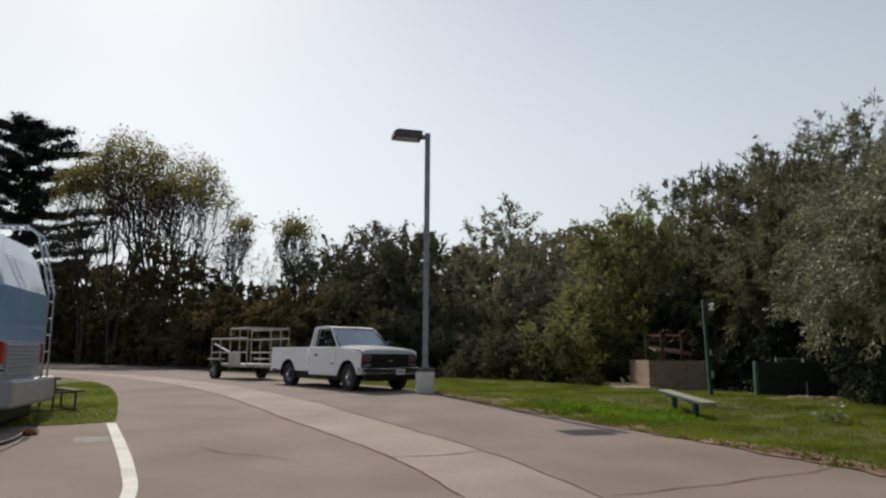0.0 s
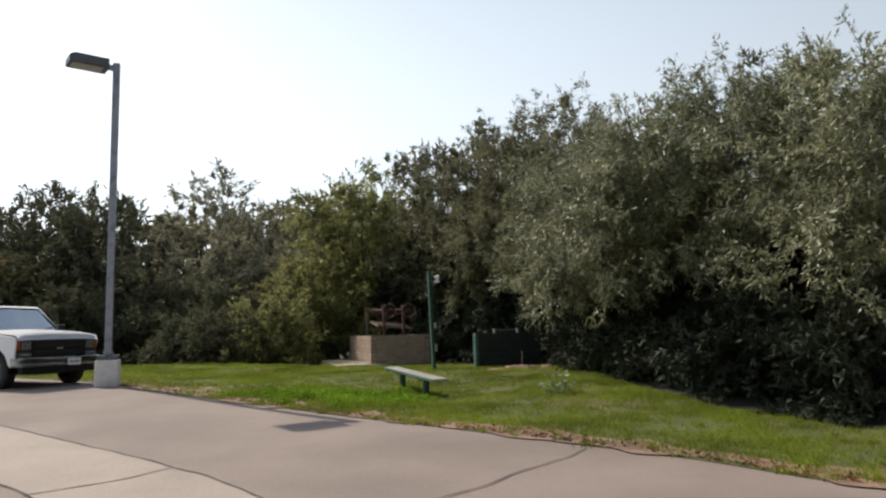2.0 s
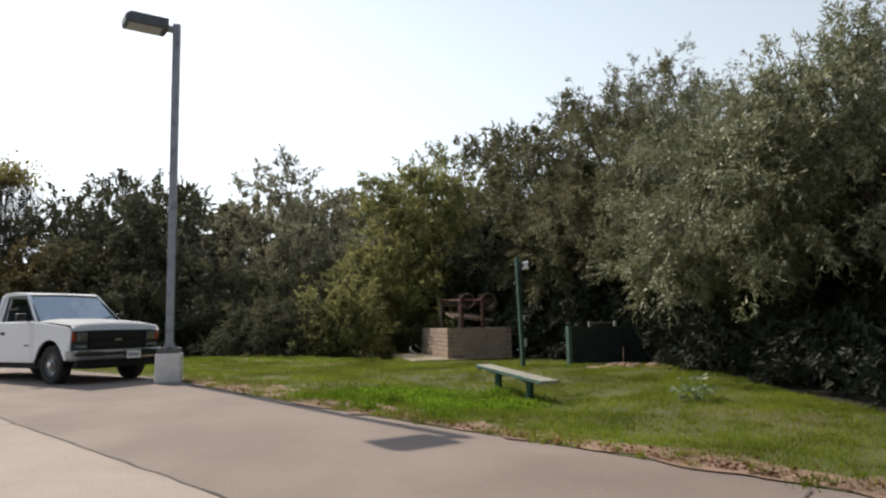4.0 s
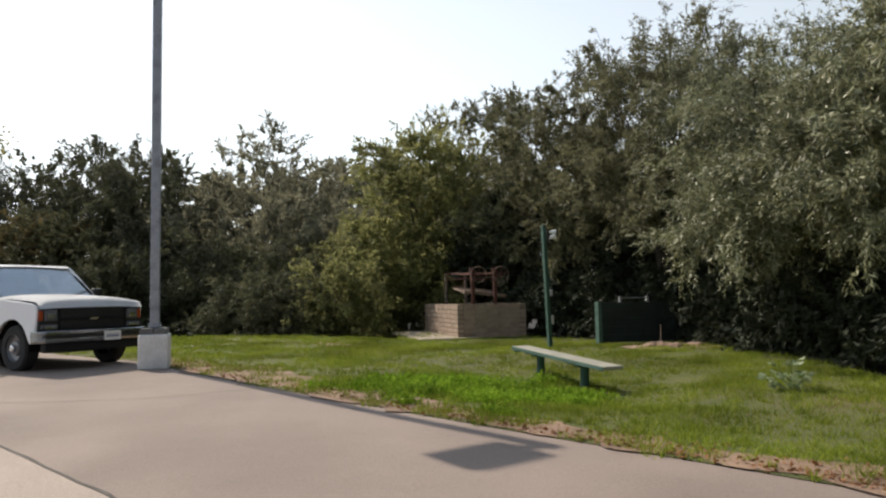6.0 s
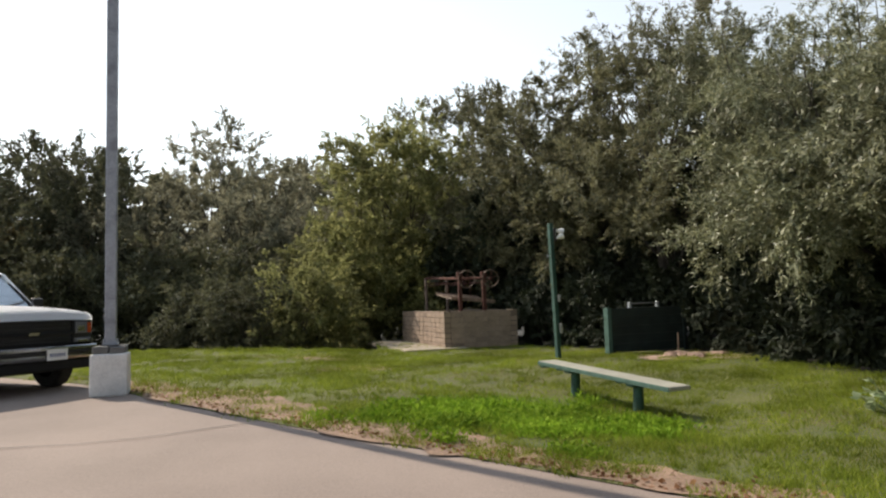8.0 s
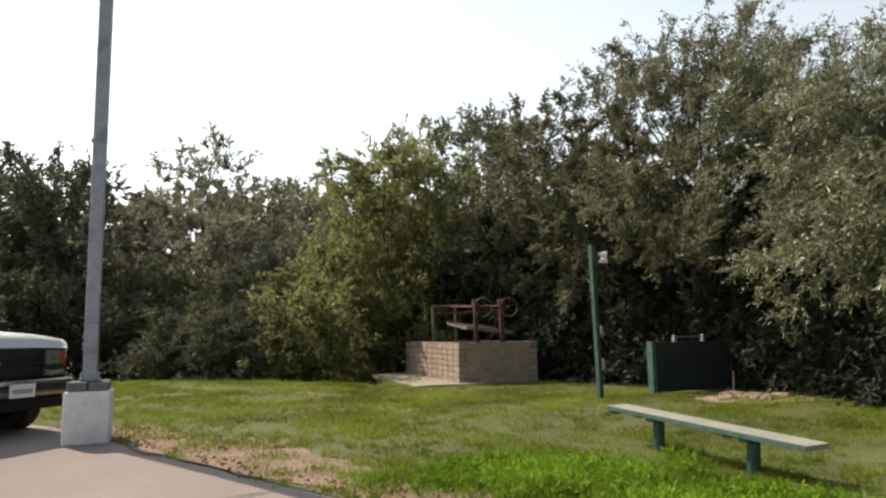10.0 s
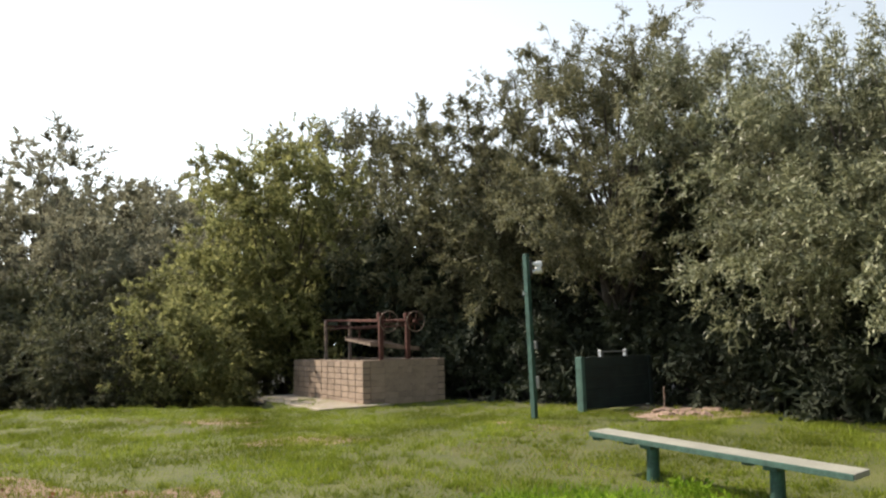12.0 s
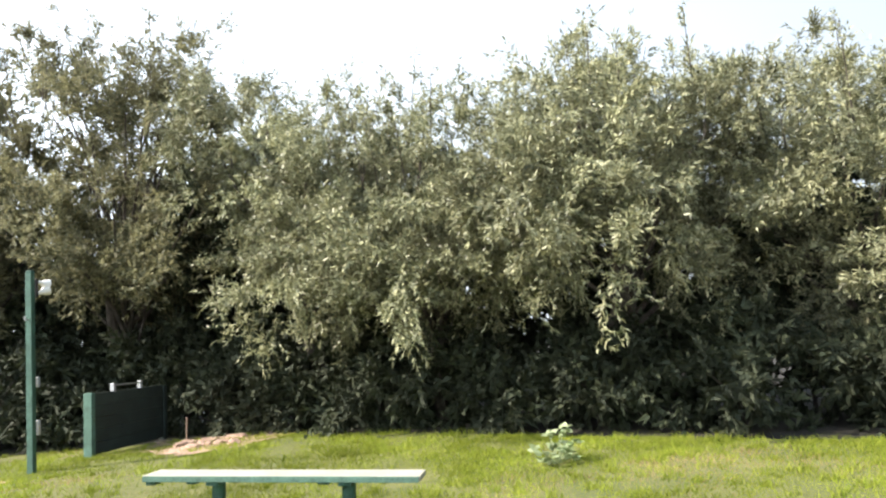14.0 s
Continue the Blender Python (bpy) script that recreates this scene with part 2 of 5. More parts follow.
def raw(name, verts, faces, mat, parent=None, label=""):
    """One mesh object from arrays."""
    me = bpy.data.meshes.new(name)
    v = np.asarray(verts, np.float32)
    f = np.asarray(faces, np.int32)
    me.vertices.add(len(v))
    me.vertices.foreach_set("co", v.ravel())
    k = f.shape[1]
    me.loops.add(f.size)
    me.loops.foreach_set("vertex_index", f.ravel())
    me.polygons.add(len(f))
    me.polygons.foreach_set("loop_start", np.arange(len(f), dtype=np.int32) * k)
    me.polygons.foreach_set("loop_total", np.full(len(f), k, np.int32))
    me.update(calc_edges=True)
    me.materials.append(mat)
    ob = new(name, me)
    ob.parent = parent
    if label:
        tagged(ob, label)
    return ob


def thing(name, m, label, category, group="", kind=""):
    ob = new(name)
    ob.empty_display_size = 0.2
    ob.matrix_world = m
    return tagged(ob, label, category, group, kind)


def box(bm, c, s, bevel=0.0, m=None, seg=2):
    """A box of centre c and size s, its edges rounded."""
    r = bmesh.ops.create_cube(bm, size=1.0)
    vs = r["verts"]
    bmesh.ops.scale(bm, vec=s, verts=vs)
    if bevel:
        es = list({e for v in vs for e in v.link_edges})
        r2 = bmesh.ops.bevel(bm, geom=es, offset=bevel, segments=seg, affect="EDGES", profile=0.5)
        vs = list({v for f in r2["faces"] for v in f.verts} | {v for v in vs if v.is_valid})
    bmesh.ops.translate(bm, vec=c, verts=vs)
    if m is not None:
        bmesh.ops.transform(bm, matrix=m, verts=vs)
    return vs


def rod(bm, a, b, r, r2=None, seg=8):
    """A round bar from a to b."""
    a, b = Vector(a), Vector(b)
    d = b - a
    q = d.to_track_quat("Z", "Y").to_matrix().to_4x4()
    bmesh.ops.create_cone(bm, cap_ends=True, segments=seg, radius1=r, radius2=r if r2 is None else r2, depth=d.length,
                          matrix=Matrix.Translation((a + b) / 2) @ q)


def bar(bm, a, b, w, h):
    """A square bar from a to b."""
    a, b = Vector(a), Vector(b)
    d = b - a
    q = d.to_track_quat("Z", "Y").to_matrix().to_4x4()
    box(bm, (0, 0, 0), (w, h, d.length), min(w, h) * 0.12, Matrix.Translation((a + b) / 2) @ q, 1)


def ring(bm, c, radius, r, axis="y", seg=24, sides=6):
    """A hoop of round bar."""
    c = Vector(c)
    rows = []
    for i in range(seg):
        a = 2 * math.pi * i / seg
        row = []
        for k in range(sides):
            b = 2 * math.pi * k / sides
            q = radius + r * math.cos(b)
            p = {"y": (q * math.cos(a), r * math.sin(b), q * math.sin(a)), "x": (r * math.sin(b), q * math.cos(a), q * math.sin(a)),
                 "z": (q * math.cos(a), q * math.sin(a), r * math.sin(b))}[axis]
            row.append(bm.verts.new(c + Vector(p)))
        rows.append(row)
    for i in range(seg):
        for k in range(sides):
            bm.faces.new((rows[i][k], rows[(i + 1) % seg][k], rows[(i + 1) % seg][(k + 1) % sides], rows[i][(k + 1) % sides]))


def slab(bm, outline, y0, y1, bevel=0.0):
    """An outline in x and z, drawn out from y0 to y1."""
    a = [bm.verts.new((x, y0, z)) for x, z in outline]
    b = [bm.verts.new((x, y1, z)) for x, z in outline]
    n = len(outline)
    fs = [bm.faces.new(a), bm.faces.new(b[::-1])]
    for i in range(n):
        fs.append(bm.faces.new((a[i], b[i], b[(i + 1) % n], a[(i + 1) % n])))
    if bevel:
        es = [e for f in fs[:2] for e in f.edges]
        bmesh.ops.bevel(bm, geom=list(set(es)), offset=bevel, segments=3, affect="EDGES", profile=0.5)


def lathe(bm, profile, axis="y", seg=28, c=(0, 0, 0)):
    """A profile of (radius, offset) turned round an axis."""
    rows = []
    for i in range(seg):
        a = 2 * math.pi * i / seg
        row = []
        for r, o in profile:
            u, v = r * math.cos(a), r * math.sin(a)
            row.append(bm.verts.new(Vector(c) + Vector((u, o, v) if axis == "y" else (o, u, v) if axis == "x" else (u, v, o))))
        rows.append(row)
    for i in range(seg):
        for k in range(len(profile) - 1):
            bm.faces.new((rows[i][k], rows[(i + 1) % seg][k], rows[(i + 1) % seg][k + 1], rows[i][k + 1]))


# ---- ground ----
def ground_z(x, y):
    """The height of the ground: the road climbs gently to the lamp, the lawn has a hollow at the bench, and behind it the land falls away."""
    k = y - 18.0
    soft = np.where(k > -25, -np.log1p(np.exp(-np.clip(k, -25, 25))), k)
    z = 0.035 * soft - 0.0079 * (np.clip(x, -12, 14) + 0.5) * np.clip(1 - (y - 24) / 10, 0, 1)
    k = np.clip((y - 20.5) / 5.5, 0, 1)
    z = z - 0.12 * k * k * (3 - 2 * k) * np.clip((x - 0.5) / 2.5, 0, 1)
    z = z - 0.2 * np.exp(-((x - 6.2) ** 2 + (y - 17.3) ** 2) / 8.0)
    # the bank behind the lawn
    brow = np.where(x < 3.2, 27.5 + 0.25 * np.clip(3.0 - x, 0, 5), 33.0)
    brow = np.where(x < -4, brow + (-4 - x) * 0.75, brow)
    fall = np.clip((y - brow) / 3.5, 0, 1)
    z = z - 1.3 * fall * fall * (3 - 2 * fall)
    return z


def gz(x, y):
    return float(ground_z(np.array(float(x)), np.array(float(y))))


def spread(a, b, fine, coarse):
    """Stops along an axis: fine between a and b, wide beyond."""
    s = list(np.arange(a, b + 1e-6, fine))
    left, right, step = [], [], fine
    p = a
    while p > -900:
        step *= 1.35
        p -= step
        left.append(p)
    p, step = b, fine
    while p < 900:
        step *= 1.35
        p += step
        right.append(p)
    return np.array(left[::-1] + s + right)


gx, gy = spread(-30, 20, 0.5, 1), spread(-12, 60, 0.5, 1)
X, Y = np.meshgrid(gx, gy)
Z = ground_z(X, Y) - 0.012
nx, ny = len(gx), len(gy)
idx = np.arange(nx * ny).reshape(ny, nx)
F = np.stack([idx[:-1, :-1], idx[:-1, 1:], idx[1:, 1:], idx[1:, :-1]], -1).reshape(-1, 4)
tagged(raw("ground", np.stack([X, Y, Z], -1).reshape(-1, 3), F, WOODS_FLOOR), "earth and leaf litter, darkened for the shade under the trees", "ground", kind="structure")


def catmull(points, per=8):
    """A smooth line through points."""
    p = [Vector((*q, 0)) for q in points]
    p = [p[0] * 2 - p[1]] + p + [p[-1] * 2 - p[-2]]
    out = []
    for i in range(1, len(p) - 2):
        for k in range(per):
            t = k / per
            a, b, c, d = p[i - 1:i + 3]
            v = 0.5 * ((2 * b) + (c - a) * t + (2 * a - 5 * b + 4 * c - d) * t * t + (3 * b - a - 3 * c + d) * t ** 3)
            out.append((v.x, v.y))
    out.append((p[-2].x, p[-2].y))
    return np.array(out)


def ribbon(name, left, right, mat, lift, across=6, per=8, rough=0.0, smooth=True):
    """A sheet between two lines that follows the ground."""
    a = catmull(left, per) if smooth else np.array(left, float)
    b = catmull(right, per) if smooth else np.array(right, float)
    n = min(len(a), len(b))
    a, b = a[:n].copy(), b[:n].copy()
    if rough:
        for line in (a, b):
            for i in range(n):
                line[i] += rough * np.array([noise.noise((line[i][0] * 1.7, line[i][1] * 1.7, 3.1)), noise.noise((line[i][0] * 1.7, line[i][1] * 1.7, 9.4))]) * 2
    s = np.linspace(0, 1, across + 1)[None, :, None]
    P = a[:, None] * (1 - s) + b[:, None] * s
    z = ground_z(P[..., 0], P[..., 1]) + lift
    V = np.concatenate([P, z[..., None]], -1).reshape(-1, 3)
    i = np.arange(n * (across + 1)).reshape(n, across + 1)
    f = np.stack([i[:-1, :-1], i[:-1, 1:], i[1:, 1:], i[1:, :-1]], -1).reshape(-1, 4)
    return raw(name, V, f, mat)


# road and its edge along the lawn
EDGE = [(-50, 53.5), (-35, 46), (-22, 37.5), (-13, 30), (-7, 25), (-3.4, 21.8), (-1.2, 19.9), (0.1, 18.2), (1.75, 16.4), (3.5, 14.75), (4.7, 13.5), (5.7, 12.5), (6.7, 11.5), (7.4, 10.8),
        (8.3, 9.9), (9.0, 8.95), (9.7, 8.2), (12, 5.2), (16, 0), (22, -8)]
GUT_FAR = [(-40, 36), (-28, 31.5), (-19, 27), (-12.5, 23), (-8.5, 20.4), (-5.2, 17.95), (-2.07, 15.35), (-0.75, 14.1), (1.1, 12.35), (2.0, 11.5), (3.1, 10.4), (3.6, 9.9), (4.2, 9.1), (4.85, 8.2), (5.6, 6.9), (6.5, 5.2),
           (7.2, 3.2), (7.8, 0.5), (8.2, -4), (8.4, -10)]
GUT_NEAR = [(-40, 34.6), (-28, 30.0), (-19, 25.4), (-12.5, 21.3), (-8.5, 18.7), (-5.2, 16.2), (-2.3, 13.6), (-1.2, 12.55), (0.3, 11.25), (1.1, 10.5), (2.1, 9.55), (2.6, 9.0), (3.1, 8.4), (3.6, 7.7), (4.2, 6.6), (4.9, 5.0),
            (5.6, 3.0), (6.1, 0.5), (6.5, -4), (6.7, -10)]
tagged(ribbon("road", EDGE, [(-75, 10), (-60, 4), (-48, -2), (-40, -6), (-34, -9), (-30, -11), (-27, -13), (-25, -14), (-23, -15), (-21, -16), (-19, -17), (-17, -18), (-15, -19), (-13, -20), (-11, -21), (-9, -22), (-7, -23), (-4, -24), (0, -25), (6, -26)],
              ASPHALT, 0.0, 60), "pale worn asphalt road curving past the lawn", "road", kind="structure")

gutter = tagged(ribbon("gutter_strip", GUT_FAR, GUT_NEAR, GUTTER, 0.006, 8), "pale concrete gutter strip set in the asphalt", "gutter", kind="structure")


def crack(points, width, name="crack"):
    a = catmull(points, 6)
    w = np.array([width * (0.6 + 0.8 * abs(noise.noise((p[0] * 3, p[1] * 3, 0)))) for p in a])
    d = np.gradient(a, axis=0)
    nrm = np.stack([-d[:, 1], d[:, 0]], -1) / np.maximum(np.linalg.norm(d, axis=1), 1e-6)[:, None]
    wob = np.array([noise.noise((p[0] * 2, p[1] * 2, 5)) * 0.05 for p in a])[:, None]
    l, r = a + nrm * (wob + w[:, None] / 2), a + nrm * (wob - w[:, None] / 2)
    V = np.concatenate([np.concatenate([q, (ground_z(q[:, 0], q[:, 1]) + 0.011)[:, None]], -1) for q in (l, r)])
    n = len(a)
    f = [(i, i + 1, n + i + 1, n + i) for i in range(n - 1)]
    return tagged(raw(name, V, f, CRACK), "dark crack in the road surface", "crack", "cracks in the road", "structure")


crack(GUT_FAR, 0.03)
crack(GUT_NEAR, 0.016)
crack([(4.95, 8.3), (5.7, 8.9), (6.4, 9.6), (7.1, 10.25), (7.4, 10.6)], 0.026)
for a, b in (((3.1, 10.35), (2.1, 9.5)), ((-0.75, 14.05), (-1.9, 13.2)), ((5.9, 6.4), (4.45, 6.1)), ((-5.0, 17.75), (-6.0, 16.85))):
    crack([a, ((a[0] + b[0]) / 2 + 0.05, (a[1] + b[1]) / 2 - 0.04), b], 0.025)
crack([(1.6, 16.3), (0.6, 15.7), (-0.6, 15.5), (-2.4, 15.65)], 0.02)
crack([(-0.7, 9.4), (-0.1, 9.1), (0.5, 9.1), (1.1, 8.9)], 0.02)

BARE_PATCHES = ((1.9, 25.0, 0.75, 0.6, 0.2), (2.77, 21.4, 0.8, 0.55, -0.2), (6.0, 22.4, 0.3, 0.3, 0.0), (1.32, 18.5, 0.35, 0.3, 0.5))
# the lawn and its dry edge
LAWN_BACK = [(-50, 54.5), (-35, 47), (-22, 38.5), (-13, 31.5), (-7.5, 30.5), (-4.5, 30.5), (-2.5, 29.2), (-0.5, 28.6), (1.5, 28.2), (3.2, 31), (7.8, 27.0), (9.9, 23.0), (10.1, 20.5), (10.3, 18.3), (10.15, 16.5), (10.2, 15), (10.5, 12.3), (13.0, 8), (17.2, 2), (23.5, -6)]
tagged(ribbon("lawn", EDGE, LAWN_BACK, SOIL, 0.008, 40), "rough green lawn with dry worn patches", "lawn", kind="structure")
edge_in = [(x + w, y + w) for x, y in EDGE for w in (0.40 + 0.1 * math.sin(x * 2.1) + 0.36 * math.exp(-((x - 1.2) / 1.7) ** 2),)]
tagged(ribbon("dirt_edge", EDGE[6:], edge_in[6:], DIRT, 0.016, 4, 14, 0.16), "strip of dry tan soil along the road's edge", "soil", kind="structure")
tagged(ribbon("sand_pit", [(8.15, 23.4), (8.3, 22.4), (8.1, 21.3), (8.6, 20.9)], [(10.3, 23.6), (10.6, 22.6), (10.7, 21.6), (10.2, 21.0)], SAND, 0.02, 10, 10, 0.15), "pale sand pit in front of a low green wall", "sand", kind="structure")
for x, y, a, b, turn in BARE_PATCHES:
    c, d = math.cos(turn), math.sin(turn)
    rim = [[(x + c * u - d * w * q, y + d * u + c * w * q) for u, w in ((-a, 0.1 * b), (-0.6 * a, 0.75 * b), (0, b), (0.6 * a, 0.7 * b), (a, 0.1 * b))] for q in (1, -1)]
    tagged(ribbon("bare_patch", rim[0], rim[1], DIRT, 0.012, 6, 8, 0.09), "worn patch of dry tan soil in the lawn", "soil", "worn patches in the lawn", "structure")
# apron line and the grass island
tagged(ribbon("white_line", [(-3.77, 10.95), (-1.88, 9.1), (-0.51, 7.72), (0.39, 6.72), (1.3, 5.3), (1.9, 3.5)], [(-3.65, 11.05), (-1.74, 9.19), (-0.37, 7.8), (0.53, 6.78), (1.46, 5.36), (2.06, 3.52)], WHITE_LINE, 0.008, 2), "white painted line along the road's bend", "road marking", kind="structure")
for k in range(3):
    a, b = Vector((-2.97 + 0.15 * k, 9.46 - 0.15 * k)), Vector((-2.52 + 0.12 * k, 9.74 - 0.15 * k))
    q = (b - a).orthogonal().normalized() * 0.025
    tagged(ribbon("white_mark", [a + q, (a + b) / 2 + q, b + q], [a - q, (a + b) / 2 - q, b - q], WHITE_LINE, 0.008, 1, 2), "short white painted bar on the asphalt", "road marking", "painted bars", "structure")
ISLAND_A = [(-3.85, 11.25), (-4.5, 12.0), (-5.6, 13.2), (-7.5, 15.2), (-10, 17.5), (-15, 21), (-20, 24)]
ISLAND_B = [(-3.95, 11.05), (-4.3, 10.6), (-5.0, 10.15), (-7.0, 9.6), (-10, 9.5), (-15, 10), (-20, 10.5)]
tagged(ribbon("grass_island", ISLAND_A, ISLAND_B, SOIL, 0.012, 14), "small green grass island beside the parking apron", "lawn", kind="structure")


# ---- street lamp ----
def street_lamp():
    m = Matrix.Translation((-0.62, 18.81, -0.02)) @ pose(0, 0, 0, 0, 0, 13)
    t = thing("street_lamp", m, "tall grey square-post street lamp on a white concrete block", "street lamp")
    bm = bmesh.new()
    box(bm, (0, 0, 0.285), (0.47, 0.47, 0.57), 0.025)
    for v in bm.verts:
        v.co += Vector((noise.noise(v.co * 5), noise.noise(v.co * 5 + Vector((7, 0, 0))), 0)) * 0.008
    part("footing", bm, WHITE_CONCRETE, t, "stained white concrete block")
    for sx, sy, h in ((-0.105, -0.105, 0.1), (0.105, -0.105, 0.09), (-0.105, 0.105, 0.09), (0.105, 0.105, 0.1)):
        bm = bmesh.new()
        box(bm, (sx, sy, 0.571 + h / 2), (0.2, 0.2, h), 0.015)
        part("base_stone", bm, GREY_CONCRETE, t, "grey crumbling grout block")
    bm = bmesh.new()
    box(bm, (0, 0, 0.62 + 3.3), (0.142, 0.142, 6.6), 0.012)
    part("post", bm, STEEL_POLE, t)
    bm = bmesh.new()
    box(bm, (0, 0, 0.69), (0.2, 0.2, 0.02), 0.004)
    for a in (-0.08, 0.08):
        for b in (-0.08, 0.08):
            rod(bm, (a, b, 0.69), (a, b, 0.76), 0.012)
    part("base_plate", bm, STEEL_POLE, t)
    for z, w in ((1.05, 0.05), (1.16, 0.035), (3.4, 0.03)):
        bm = bmesh.new()
        box(bm, (-0.075, -0.02, z), (0.03, 0.05, w * 1.6), 0.006)
        part("hand_hole_cover", bm, LAMP_HEAD, t)
    ang = radians(200)
    r = pose(0, 0, 0, 0, 0, 200)
    arm = bmesh.new()
    box(arm, (0.12, 0, 7.1), (0.2, 0.09, 0.12), 0.01, r)
    part("arm", arm, STEEL_POLE, t)
    bm = bmesh.new()
    slab(bm, [(0.2, 7.0), (0.98, 7.0), (1.0, 7.02), (1.0, 7.15), (0.9, 7.22), (0.2, 7.22)], -0.24, 0.24, 0.02)
    bmesh.ops.transform(bm, matrix=r, verts=bm.verts)
    head = part("lamp_head", bm, LAMP_HEAD, t, "dark grey shoebox lamp head")
    bm = bmesh.new()
    box(bm, (0.62, 0, 6.992), (0.62, 0.38, 0.02), 0.006, r)
    part("lens", bm, LENS, head)


street_lamp()


# ---- pickup truck ----
def wheel(parent, c, r=0.37, w=0.24, name="wheel"):
    s = 1 if c[1] > 0 else -1
    bm = bmesh.new()
    lathe(bm, [(r * 0.6, -w / 2), (r * 0.9, -w / 2), (r, -w * 0.36), (r, w * 0.36), (r * 0.9, w / 2), (r * 0.6, w / 2), (r * 0.6, -w / 2)], c=c)
    tyre = part(name, bm, RUBBER, parent, smooth=False)
    bm = bmesh.new()
    o = s * w * 0.40
    lathe(bm, [(r * 0.61, o), (r * 0.56, o + s * 0.012), (r * 0.50, o - s * 0.03), (r * 0.34, o - s * 0.045), (r * 0.30, o - s * 0.01), (r * 0.12, o), (0.001, o + s * 0.01)], c=c)
    part("rim", bm, RIM, tyre)
    bm = bmesh.new()
    lathe(bm, [(r * 0.17, o), (r * 0.16, o + s * 0.05), (r * 0.1, o + s * 0.06), (0.001, o + s * 0.06)], c=c, seg=16)
    part("hub", bm, CHROME, tyre)


def arch(cx, r, z0, n=12):
    """The outline of a wheel opening, from front to back."""
    a0 = math.asin(max(-1, min(1, (z0 - 0.37) / r)))
    return [(cx + r * math.cos(a), 0.37 + r * math.sin(a)) for a in np.linspace(a0, math.pi - a0, n)]


def pickup_truck():
    fwd = math.degrees(math.atan2(-0.53, 0.85))
    m = Matrix.Translation((-1.64, 19.03, 0.0)) @ pose(0, 0, 0, 0, 0, fwd)
    t = thing("pickup_truck", m, "white single-cab pickup truck parked at the lawn's edge", "pickup truck")
    H = 0.955
    # lower body: fenders and doors
    fender = [(-0.2, 0.62), (-0.16, 1.0), (-0.2, 1.06), (-0.34, 1.1), (-1.42, 1.2), (-1.42, 0.44)] + arch(-0.86, 0.50, 0.46)[::-1] + [(-0.3, 0.46)]
    for s in (-1, 1):
        bm = bmesh.new()
        slab(bm, fender, s * H, s * (H - 0.045), 0.02)
        part("fender", bm, WHITE_PAINT, t)
    bm = bmesh.new()
    slab(bm, [(-1.424, 0.40), (-1.424, 1.19), (-1.5, 1.22), (-2.98, 1.22), (-2.98, 0.40)], -H, H, 0.03)
    part("cab_body", bm, WHITE_PAINT, t)
    for s in (-1, 1):
        bm = bmesh.new()
        slab(bm, [(-1.5, 0.46), (-1.5, 1.18), (-2.62, 1.19), (-2.66, 0.9), (-2.66, 0.46)], s * (H - 0.02), s * (H + 0.012), 0.008)
        door = part("door", bm, WHITE_PAINT, t)
        bm = bmesh.new()
        box(bm, (-2.52, s * (H + 0.02), 0.98), (0.13, 0.03, 0.06), 0.01)
        part("handle", bm, BLACK_PLASTIC, door, "black door handle")
        bm = bmesh.new()
        box(bm, (-1.62, s * (H + 0.016), 0.74), (0.16, 0.012, 0.028), 0.003)
        part("badge", bm, BLACK_PLASTIC, door)
    # bonnet, rolled down at its nose and its sides
    bm = bmesh.new()
    n, wide = 16, 16
    rows = []
    for i in range(n + 1):
        q = i / n
        row = []
        for k in range(wide + 1):
            y = -0.93 + 1.86 * k / wide
            edge = abs(y) / 0.93
            nose = 0.045 * edge ** 3
            x = -0.09 - nose - (1.34 - nose) * q ** 1.5
            z = 1.075 + 0.125 * q ** 0.7 + 0.065 * (1 - edge ** 3) * min(1, 0.35 + q * 2) - 0.075 * max(0, 1 - q * 5) ** 2
            row.append(bm.verts.new((x, y, z)))
        rows.append(row)
    for i in range(n):
        for k in range(wide):
            bm.faces.new((rows[i][k], rows[i + 1][k], rows[i + 1][k + 1], rows[i][k + 1]))
    bmesh.ops.solidify(bm, geom=bm.faces[:], thickness=0.025)
    part("bonnet", bm, WHITE_PAINT, t, smooth=True)
    # grille: a recessed black panel with bars, lights in its corners
    bm = bmesh.new()
    box(bm, (-0.21, 0, 0.815), (0.12, 1.86, 0.40), 0.015)
    grille = part("grille", bm, BLACK_PLASTIC, t, "black plastic grille")
    for z in (0.70, 0.755, 0.90, 0.955):
        bm = bmesh.new()
        box(bm, (-0.142, 0, z), (0.03, 1.2, 0.02), 0.005)
        part("grille_bar", bm, BLACK_PLASTIC, grille)
    bm = bmesh.new()
    box(bm, (-0.135, 0, 0.83), (0.04, 1.24, 0.055), 0.008)
    part("grille_bar", bm, WELL, grille)
    for y in (-0.6, 0.6):
        bm = bmesh.new()
        box(bm, (-0.14, y, 0.825), (0.04, 0.03, 0.36), 0.006)
        part("grille_post", bm, WELL, grille)
    bm = bmesh.new()
    slab(bm, [(-0.09, 0.81), (-0.04, 0.81), (-0.04, 0.85), (-0.09, 0.85)], -0.07, 0.07, 0.006)
    for v in bm.verts:
        v.co.x -= 0.065
        v.co.y += (v.co.z - 0.83) * 0.6
    part("emblem", bm, GOLD, grille, "small plain golden emblem")
    for s in (-1, 1):
        for z, h, mat, nm, y0, w in ((0.895, 0.17, HEADLIGHT, "headlight", 0.735, 0.2), (0.71, 0.075, HEADLIGHT, "parking_light", 0.76, 0.27), (0.895, 0.17, AMBER, "turn_signal", 0.89, 0.08)):
            bm = bmesh.new()
